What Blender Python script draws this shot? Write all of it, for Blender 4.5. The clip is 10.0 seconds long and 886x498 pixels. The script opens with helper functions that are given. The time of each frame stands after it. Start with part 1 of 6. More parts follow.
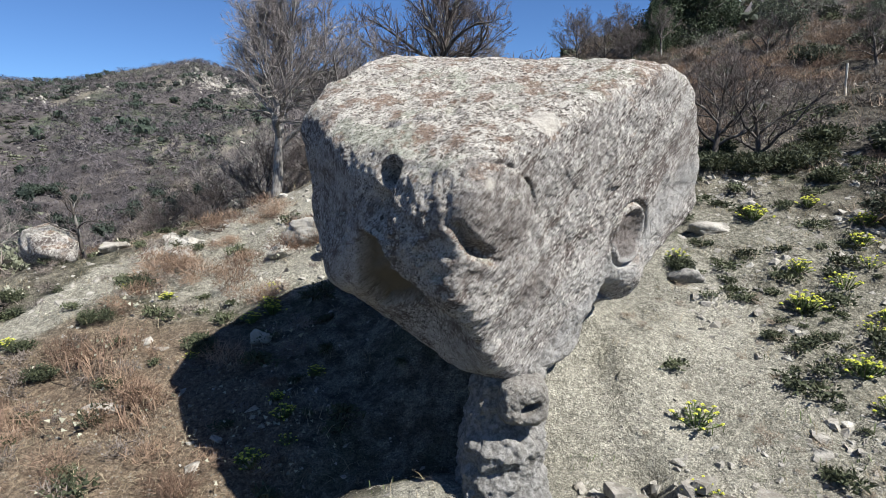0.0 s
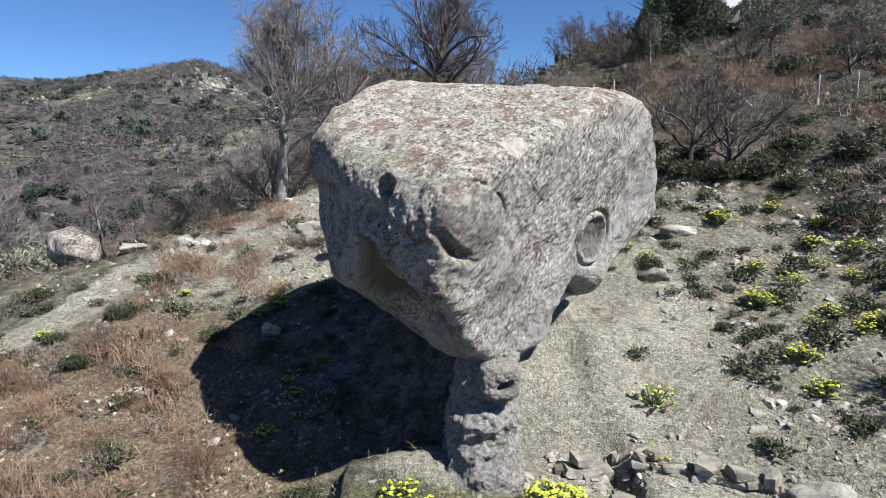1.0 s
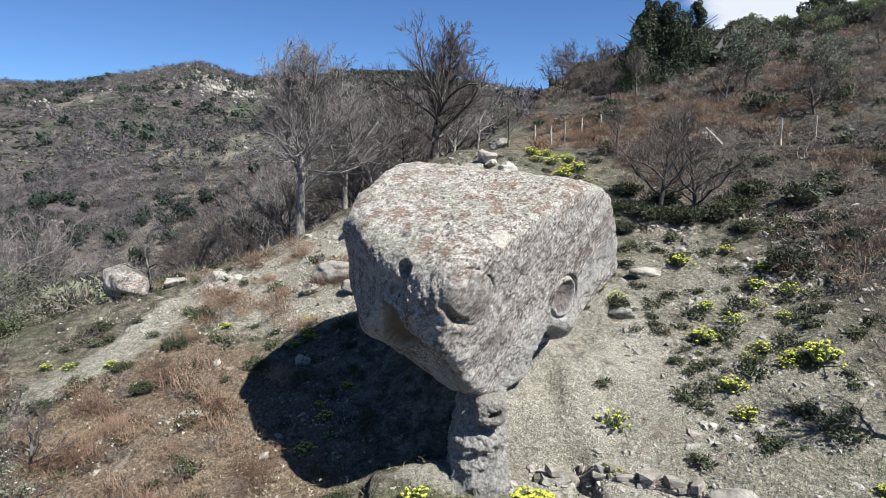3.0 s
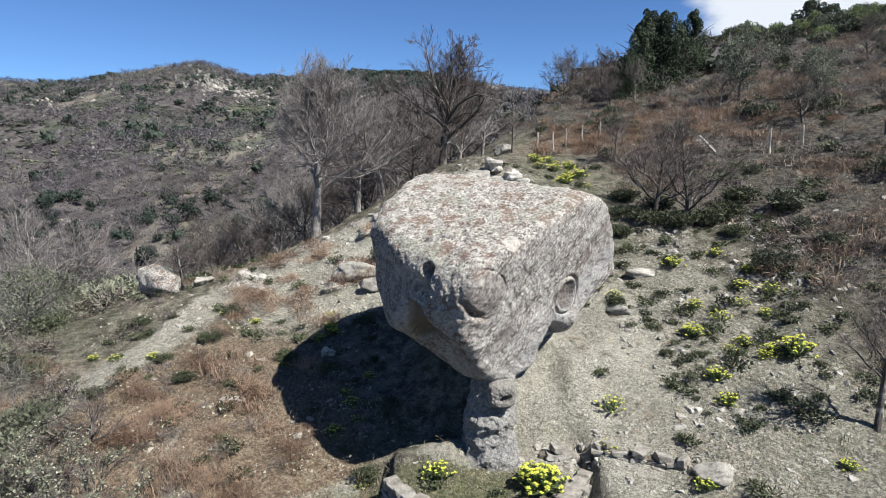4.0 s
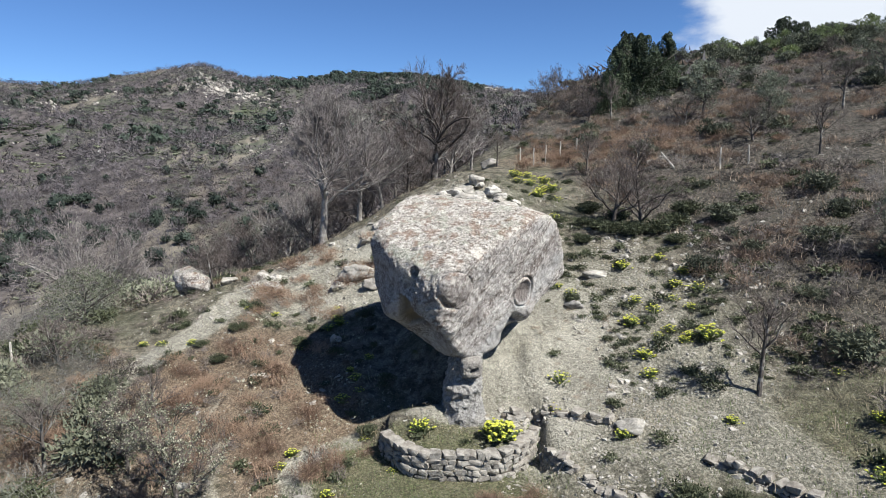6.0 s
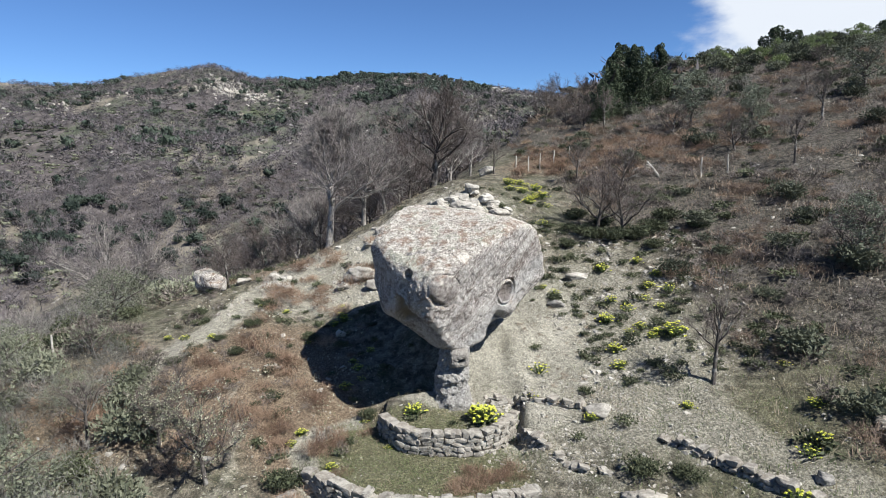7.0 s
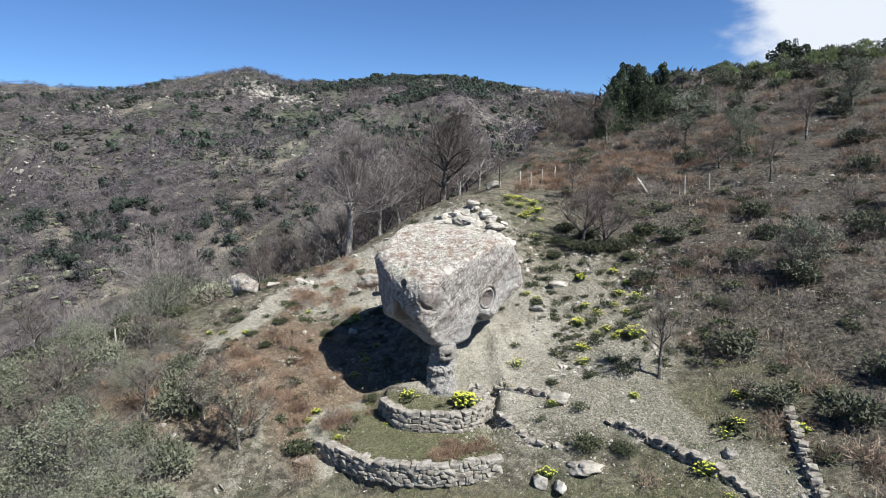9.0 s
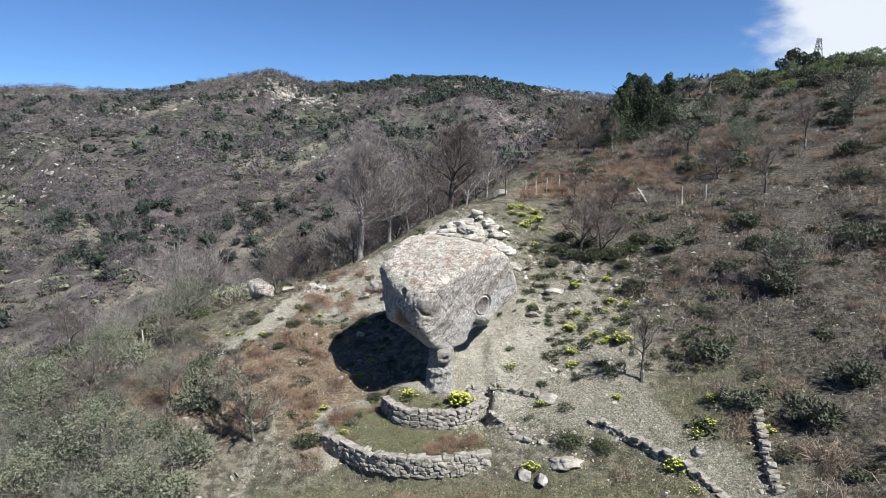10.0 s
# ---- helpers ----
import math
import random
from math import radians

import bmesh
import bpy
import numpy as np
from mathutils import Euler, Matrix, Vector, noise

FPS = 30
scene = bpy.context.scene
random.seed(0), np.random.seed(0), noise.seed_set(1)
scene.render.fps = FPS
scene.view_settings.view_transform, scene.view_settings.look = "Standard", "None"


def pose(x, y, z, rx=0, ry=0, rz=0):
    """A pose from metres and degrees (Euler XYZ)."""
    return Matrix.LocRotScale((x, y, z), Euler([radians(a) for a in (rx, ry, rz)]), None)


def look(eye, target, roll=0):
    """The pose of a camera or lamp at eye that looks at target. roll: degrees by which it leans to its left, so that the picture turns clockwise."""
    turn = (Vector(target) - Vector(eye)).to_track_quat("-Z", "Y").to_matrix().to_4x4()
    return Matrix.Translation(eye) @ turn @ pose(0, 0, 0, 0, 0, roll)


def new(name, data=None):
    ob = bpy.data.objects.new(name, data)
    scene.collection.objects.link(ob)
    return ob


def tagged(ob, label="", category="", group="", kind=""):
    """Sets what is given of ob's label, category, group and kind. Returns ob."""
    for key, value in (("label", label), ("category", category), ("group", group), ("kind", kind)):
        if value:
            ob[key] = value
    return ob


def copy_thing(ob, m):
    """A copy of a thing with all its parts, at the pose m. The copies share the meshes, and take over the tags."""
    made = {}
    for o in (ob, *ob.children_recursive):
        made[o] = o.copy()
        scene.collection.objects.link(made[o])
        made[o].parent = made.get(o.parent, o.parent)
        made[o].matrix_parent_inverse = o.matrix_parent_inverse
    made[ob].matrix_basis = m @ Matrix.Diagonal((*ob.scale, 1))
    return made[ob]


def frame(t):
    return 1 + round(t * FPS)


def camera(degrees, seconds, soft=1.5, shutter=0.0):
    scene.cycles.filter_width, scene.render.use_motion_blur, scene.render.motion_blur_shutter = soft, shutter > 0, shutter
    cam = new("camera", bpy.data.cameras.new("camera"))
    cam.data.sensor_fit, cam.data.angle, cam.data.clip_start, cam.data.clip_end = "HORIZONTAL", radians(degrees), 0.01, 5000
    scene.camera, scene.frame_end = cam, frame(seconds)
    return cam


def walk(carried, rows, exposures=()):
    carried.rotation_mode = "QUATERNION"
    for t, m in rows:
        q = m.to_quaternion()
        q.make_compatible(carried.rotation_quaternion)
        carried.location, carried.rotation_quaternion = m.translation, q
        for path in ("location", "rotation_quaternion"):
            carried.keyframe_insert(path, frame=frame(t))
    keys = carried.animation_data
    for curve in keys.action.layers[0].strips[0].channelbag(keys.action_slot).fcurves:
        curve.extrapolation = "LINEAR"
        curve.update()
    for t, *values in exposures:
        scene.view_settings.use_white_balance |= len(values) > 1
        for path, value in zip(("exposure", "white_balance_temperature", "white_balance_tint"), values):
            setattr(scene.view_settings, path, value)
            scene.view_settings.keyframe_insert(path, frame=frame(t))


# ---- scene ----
cam = camera(71.7, 10.0, 0.5)
PATH = [
    (0, (-0.004, 0.06, 3.679), (0.0, 2.036, 3.371), -0.0),
    (0.5, (0.063, -0.442, 3.719), (0.067, 1.535, 3.412), -0.0),
    (1, (0.14, -1.057, 3.885), (0.144, 0.919, 3.576), -0.0),
    (1.5, (0.226, -1.589, 4.173), (0.23, 0.387, 3.862), -0.0),
    (2, (0.238, -2.075, 4.587), (0.243, -0.099, 4.276), -0.0),
    (2.5, (0.185, -2.579, 4.962), (0.191, -0.603, 4.651), -0.1),
    (4, (-0.258, -4.443, 5.479), (-0.251, -2.468, 5.165), 0.1),
    (4.5, (-0.362, -5.181, 5.635), (-0.354, -3.206, 5.321), 0.1),
    (5, (-0.337, -5.998, 5.769), (-0.33, -4.023, 5.456), 0.1),
    (5.5, (-0.117, -6.811, 5.938), (-0.109, -4.836, 5.626), 0.1),
    (7, (0.552, -9.627, 6.611), (0.534, -7.651, 6.297), 0.1),
    (7.5, (0.817, -10.489, 6.788), (0.753, -8.514, 6.476), 0.1),
    (8, (1.126, -11.293, 7.015), (1.041, -9.319, 6.702), 0.1),
    (8.5, (1.488, -12.087, 7.287), (1.389, -10.115, 6.974), 0.2),
    (9, (1.88, -12.885, 7.602), (1.761, -10.913, 7.286), 0.1),
    (9.5, (2.261, -13.64, 7.932), (2.111, -11.671, 7.616), 0.1),
    (10, (2.721, -14.353, 8.232), (2.537, -12.387, 7.915), 0.1),
]
walk(cam, [(t, look(eye, target, roll)) for t, eye, target, roll in PATH], [(0, 1.02)])

# ---------------------------------------------------------------- world and sun
SUN_WAY = Vector((0.522, -0.376, 0.766)).normalized()
SUN_HEIGHT = math.asin(SUN_WAY.z)

world = bpy.data.worlds.new("sky")
scene.world = world
world.use_nodes = True
wt = world.node_tree
wt.nodes.clear()
w_out = wt.nodes.new("ShaderNodeOutputWorld")
w_back = wt.nodes.new("ShaderNodeBackground")
w_sky = wt.nodes.new("ShaderNodeTexSky")
w_sky.sky_type = "NISHITA"
w_sky.sun_disc = False
w_sky.sun_elevation = SUN_HEIGHT
w_sky.sun_rotation = math.atan2(SUN_WAY.x, SUN_WAY.y)
w_sky.altitude = 500
w_sky.air_density, w_sky.dust_density, w_sky.ozone_density = 0.72, 0.0, 4.0
w_back.inputs["Strength"].default_value = 0.05
w_coord = wt.nodes.new("ShaderNodeTexCoord")
w_noise = wt.nodes.new("ShaderNodeTexNoise")
w_noise.inputs["Scale"].default_value = 7.0
w_noise.inputs["Detail"].default_value = 9.0
w_noise.inputs["Roughness"].default_value = 0.56
w_map = wt.nodes.new("ShaderNodeMapping")
w_map.inputs["Scale"].default_value = (1.0, 1.0, 2.0)
# one cumulus bank low over the brow of the hill
w_near = wt.nodes.new("ShaderNodeVectorMath")
w_near.operation = "DISTANCE"
CLOUD = Vector((math.sin(radians(29)), math.cos(radians(29)), math.tan(radians(12.0)))).normalized()
w_near.inputs[1].default_value = CLOUD
w_fall = wt.nodes.new("ShaderNodeMapRange")
w_fall.inputs["From Min"].default_value, w_fall.inputs["From Max"].default_value = 0.06, 0.23
w_fall.inputs["To Min"].default_value, w_fall.inputs["To Max"].default_value = 0.5, -0.3
w_add = wt.nodes.new("ShaderNodeMath")
w_ramp = wt.nodes.new("ShaderNodeMapRange")
w_ramp.interpolation_type = "SMOOTHSTEP"
w_ramp.inputs["From Min"].default_value, w_ramp.inputs["From Max"].default_value = 0.50, 0.86
w_mix = wt.nodes.new("ShaderNodeMix")
w_mix.data_type = "RGBA"
w_mix.inputs["B"].default_value = (8.2, 8.8, 9.7, 1)
wt.links.new(w_coord.outputs["Generated"], w_map.inputs["Vector"])
wt.links.new(w_map.outputs["Vector"], w_noise.inputs["Vector"])
wt.links.new(w_coord.outputs["Generated"], w_near.inputs[0])
wt.links.new(w_near.outputs["Value"], w_fall.inputs["Value"])
wt.links.new(w_fall.outputs["Result"], w_add.inputs[0])
wt.links.new(w_noise.outputs["Fac"], w_add.inputs[1])
wt.links.new(w_add.outputs["Value"], w_ramp.inputs["Value"])
wt.links.new(w_ramp.outputs["Result"], w_mix.inputs["Factor"])
w_tint = wt.nodes.new("ShaderNodeMix")
w_tint.data_type, w_tint.blend_type = "RGBA", "MULTIPLY"
w_tint.inputs["Factor"].default_value = 1.0
w_tint.inputs["B"].default_value = (0.77, 1.01, 1.28, 1)
wt.links.new(w_sky.outputs["Color"], w_tint.inputs["A"])
wt.links.new(w_tint.outputs["Result"], w_mix.inputs["A"])
wt.links.new(w_mix.outputs["Result"], w_back.inputs["Color"])
wt.links.new(w_back.outputs["Background"], w_out.inputs["Surface"])

sun_data = bpy.data.lights.new("sun", "SUN")
sun_data.energy, sun_data.angle, sun_data.color = 5.0, radians(0.53), (1.0, 0.99, 0.945)
sun = new("sun", sun_data)
sun.matrix_world = look(SUN_WAY * 50, (0, 0, 0))


# ---------------------------------------------------------------- material helpers
def surface(name, rough=0.9):
    m = bpy.data.materials.new(name)
    m.use_nodes = True
    b = m.node_tree.nodes["Principled BSDF"]
    b.inputs["Roughness"].default_value = rough
    b.inputs["Specular IOR Level"].default_value = 0.25
    return m, m.node_tree, b


def place_of(nt, kind="Position", scale=(1, 1, 1)):
    """World position, or the object's own coordinates, stretched."""
    if kind == "Position":
        src = nt.nodes.new("ShaderNodeNewGeometry").outputs["Position"]
    else:
        src = nt.nodes.new("ShaderNodeTexCoord").outputs["Object"]
    mp = nt.nodes.new("ShaderNodeMapping")
    mp.inputs["Scale"].default_value = scale
    nt.links.new(src, mp.inputs["Vector"])
    return mp.outputs["Vector"]


def grain(nt, where, scale, detail=4.0, rough=0.55, distort=0.0):
    n = nt.nodes.new("ShaderNodeTexNoise")
    n.inputs["Scale"].default_value, n.inputs["Detail"].default_value = scale, detail
    n.inputs["Roughness"].default_value, n.inputs["Distortion"].default_value = rough, distort
    nt.links.new(where, n.inputs["Vector"])
    return n.outputs["Fac"]


def cells(nt, where, scale, feature="F1", randomness=1.0):
    n = nt.nodes.new("ShaderNodeTexVoronoi")
    n.feature = feature
    n.inputs["Scale"].default_value, n.inputs["Randomness"].default_value = scale, randomness
    nt.links.new(where, n.inputs["Vector"])
    return n


def warped(nt, where, scale, amount):
    """The same place, pushed about by a noise."""
    n = nt.nodes.new("ShaderNodeTexNoise")
    n.inputs["Scale"].default_value, n.inputs["Detail"].default_value = scale, 3.0
    nt.links.new(where, n.inputs["Vector"])
    v = nt.nodes.new("ShaderNodeVectorMath")
    v.operation = "MULTIPLY_ADD"
    v.inputs[1].default_value = (amount, amount, amount)
    nt.links.new(n.outputs["Color"], v.inputs[0])
    nt.links.new(where, v.inputs[2])
    return v.outputs["Vector"]


def lots(nt, cell):
    """One chance number for each cell."""
    sep = nt.nodes.new("ShaderNodeSeparateColor")
    nt.links.new(cell.outputs["Color"], sep.inputs["Color"])
    return sep.outputs["Red"]


def between(nt, value, low, high, to_low=0.0, to_high=1.0):
    n = nt.nodes.new("ShaderNodeMapRange")
    n.interpolation_type = "SMOOTHSTEP"
    for key, v in (("From Min", low), ("From Max", high), ("To Min", to_low), ("To Max", to_high)):
        n.inputs[key].default_value = v
    nt.links.new(value, n.inputs["Value"])
    return n.outputs["Result"]


def sums(nt, op, a, b):
    n = nt.nodes.new("ShaderNodeMath")
    n.operation = op
    for i, v in enumerate((a, b)):
        if isinstance(v, (int, float)):
            n.inputs[i].default_value = v
        else:
            nt.links.new(v, n.inputs[i])
    return n.outputs["Value"]


def blend(nt, fac, a, b, how="MIX"):
    n = nt.nodes.new("ShaderNodeMix")
    n.data_type, n.blend_type = "RGBA", how
    for key, v in (("Factor", fac), ("A", a), ("B", b)):
        if isinstance(v, (int, float)):
            n.inputs[key].default_value = v
        elif isinstance(v, tuple):
            n.inputs[key].default_value = (*v, 1)
        else:
            nt.links.new(v, n.inputs[key])
    return n.outputs["Result"]


def relief(nt, b, height, strength, distance):
    n = nt.nodes.new("ShaderNodeBump")
    n.inputs["Strength"].default_value, n.inputs["Distance"].default_value = strength, distance
    nt.links.new(height, n.inputs["Height"])
    nt.links.new(n.outputs["Normal"], b.inputs["Normal"])


def attribute(nt, name):
    n = nt.nodes.new("ShaderNodeAttribute")
    n.attribute_name = name
    return n.outputs["Fac"]


def object_random(nt):
    return nt.nodes.new("ShaderNodeObjectInfo").outputs["Random"]


def plant_surface(name, dark, light, rough=0.75, through_light=0.0):
    """Leaf, twig or blade: colour from the clump's own tone and a fine grain."""
    m, nt, b = surface(name, rough)
    tone = sums(nt, "FRACT", sums(nt, "ADD", attribute(nt, "tone"), object_random(nt)), 0.0)
    fine = grain(nt, place_of(nt), 9.0, 2.0)
    fac = sums(nt, "ADD", sums(nt, "MULTIPLY", tone, 0.65), sums(nt, "MULTIPLY", fine, 0.4))
    fac = between(nt, fac, 0.22, 0.80)
    nt.links.new(blend(nt, fac, dark, light), b.inputs["Base Color"])
    if through_light:
        b.inputs["Subsurface Weight"].default_value = 0.0
        out = nt.nodes["Material Output"]
        tr = nt.nodes.new("ShaderNodeBsdfTranslucent")
        tr.inputs["Color"].default_value = (*light, 1)
        ms = nt.nodes.new("ShaderNodeMixShader")
        ms.inputs["Fac"].default_value = through_light
        nt.links.new(b.outputs["BSDF"], ms.inputs[1])
        nt.links.new(tr.outputs["BSDF"], ms.inputs[2])
        nt.links.new(ms.outputs["Shader"], out.inputs["Surface"])
    return m


# ---------------------------------------------------------------- materials
def make_boulder_surface():
    m, nt, b = surface("lichened_sandstone", 0.92)
    p = place_of(nt)
    geo = nt.nodes.new("ShaderNodeNewGeometry")
    sep = nt.nodes.new("ShaderNodeSeparateXYZ")
    nt.links.new(geo.outputs["True Normal"], sep.inputs["Vector"])
    up = between(nt, sums(nt, "ADD", sep.outputs["Z"], sums(nt, "MULTIPLY", sums(nt, "SUBTRACT", grain(nt, p, 2.0, 5.0), 0.5), 0.9)), 0.12, 0.55)
    # coordinates that run along the slanting rain streaks
    axes = ((0.77, -0.42, -0.46), (0.17, 0.86, -0.48), (0.60, 0.30, 0.74))

    def along(across, length):
        c = nt.nodes.new("ShaderNodeCombineXYZ")
        for k, (axis, f) in enumerate(zip(axes, (across, across, length))):
            d = nt.nodes.new("ShaderNodeVectorMath")
            d.operation = "DOT_PRODUCT"
            nt.links.new(p, d.inputs[0])
            d.inputs[1].default_value = tuple(f * q for q in axis)
            nt.links.new(d.outputs["Value"], c.inputs[k])
        return c.outputs["Vector"]

    # steep faces: grey and brown streaks under pale flecks that run down the slope
    streak = grain(nt, along(3.2, 0.5), 1.0, 7.0, 0.62, 0.4)
    side = blend(nt, between(nt, streak, 0.40, 0.62), (0.15, 0.122, 0.109), (0.39, 0.362, 0.337))
    side = blend(nt, sums(nt, "MULTIPLY", between(nt, grain(nt, along(15.0, 7.0), 1.0, 6.0, 0.68), 0.50, 0.56), 0.6), side, (0.52, 0.49, 0.45))
    spread = between(nt, grain(nt, p, 1.1, 4.0), 0.36, 0.58, 0.25, 1.0)
    for across, length, size, rare, tint, amount in ((25.0, 9.0, 0.40, 0.45, (0.64, 0.60, 0.545), 0.8), (55.0, 22.0, 0.42, 0.50, (0.60, 0.57, 0.52), 0.7), (42.0, 15.0, 0.40, 0.62, (0.055, 0.047, 0.042), 0.85)):
        c = cells(nt, warped(nt, along(across, length), 1.3, 0.35), 1.0)
        hit = sums(nt, "MULTIPLY", between(nt, c.outputs["Distance"], size, size - 0.04), between(nt, lots(nt, c), rare, rare + 0.02))
        side = blend(nt, sums(nt, "MULTIPLY", sums(nt, "MULTIPLY", hit, spread), amount), side, tint)
    fine = between(nt, grain(nt, along(60.0, 30.0), 1.0, 3.0, 0.6), 0.55, 0.62)
    side = blend(nt, sums(nt, "MULTIPLY", fine, 0.6), side, (0.06, 0.05, 0.045))
    # top: a mosaic of lichen crusts
    t1, t2, t3 = grain(nt, p, 5.2, 8.0, 0.66, 0.5), grain(nt, p, 16.0, 7.0, 0.68), grain(nt, p, 46.0, 5.0, 0.66)
    q = warped(nt, warped(nt, p, 6.0, 0.18), 26.0, 0.06)
    broad, small = cells(nt, q, 11.0), cells(nt, q, 34.0)
    r1, r2 = lots(nt, broad), lots(nt, small)
    top = blend(nt, between(nt, t1, 0.40, 0.60), (0.25, 0.228, 0.20), (0.47, 0.435, 0.385))
    for lot, low, tint, amount in ((r1, 0.45, (0.55, 0.515, 0.455), 0.8), (r1, 0.70, (0.25, 0.225, 0.195), 0.75), (r1, 0.85, (0.58, 0.54, 0.485), 0.9), (r2, 0.55, (0.56, 0.52, 0.46), 0.75), (r2, 0.72, (0.17, 0.135, 0.11), 0.75), (r2, 0.86, (0.065, 0.055, 0.047), 0.85)):
        top = blend(nt, sums(nt, "MULTIPLY", between(nt, lot, low, low + 0.02), amount), top, tint)
    top = blend(nt, sums(nt, "MULTIPLY", between(nt, grain(nt, p, 1.6, 6.0, 0.6), 0.52, 0.60), 0.5), top, (0.30, 0.32, 0.245))
    top = blend(nt, sums(nt, "MULTIPLY", between(nt, grain(nt, p, 2.4, 8.0, 0.68), 0.51, 0.59), 0.75), top, (0.19, 0.118, 0.082))
    top = blend(nt, sums(nt, "MULTIPLY", between(nt, t3, 0.54, 0.60), 0.8), top, (0.06, 0.05, 0.043))
    top = blend(nt, sums(nt, "MULTIPLY", between(nt, t2, 0.565, 0.60), 0.85), top, (0.57, 0.53, 0.47))
    base = blend(nt, up, side, top)
    # washed foot of the flank, fresh break in the alcove, bare scars
    base = blend(nt, attribute(nt, "wash"), base, blend(nt, streak, (0.29, 0.277, 0.264), (0.436, 0.419, 0.396)))
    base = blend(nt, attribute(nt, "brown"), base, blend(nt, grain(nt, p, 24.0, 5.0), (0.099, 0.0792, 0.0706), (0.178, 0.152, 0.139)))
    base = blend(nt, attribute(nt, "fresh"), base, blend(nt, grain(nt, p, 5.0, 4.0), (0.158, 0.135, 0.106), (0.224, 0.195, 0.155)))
    base = blend(nt, attribute(nt, "scar"), base, (0.488, 0.449, 0.396))
    nt.links.new(base, b.inputs["Base Color"])
    h = sums(nt, "ADD", grain(nt, p, 9.0, 10.0, 0.74), sums(nt, "MULTIPLY", grain(nt, p, 42.0, 6.0, 0.7), 0.35))
    h = sums(nt, "ADD", h, sums(nt, "ADD", sums(nt, "MULTIPLY", r2, 0.10), sums(nt, "MULTIPLY", r1, 0.12)))
    relief(nt, b, h, 0.9, 0.085)
    return m


def make_stone_surface(name, dark, light, scale=6.0, rough=0.03):
    m, nt, b = surface(name, 0.93)
    p = place_of(nt)
    r = object_random(nt)
    t = attribute(nt, "tone")
    base = blend(nt, between(nt, grain(nt, p, scale, 7.0, 0.66), 0.35, 0.65), dark, light)
    tone = sums(nt, "FRACT", sums(nt, "ADD", r, t), 0.0)
    base = blend(nt, sums(nt, "MULTIPLY", tone, 0.45), base, (0.204, 0.173, 0.139))
    base = blend(nt, sums(nt, "MULTIPLY", between(nt, grain(nt, p, 19.0, 5.0), 0.56, 0.66), 0.6), base, (0.354, 0.34, 0.313))
    base = blend(nt, sums(nt, "MULTIPLY", between(nt, grain(nt, p, 3.1, 5.0), 0.58, 0.70), 0.6), base, (0.0748, 0.068, 0.0578))
    nt.links.new(base, b.inputs["Base Color"])
    relief(nt, b, grain(nt, p, 26.0, 8.0, 0.7), 0.9, rough)
    return m


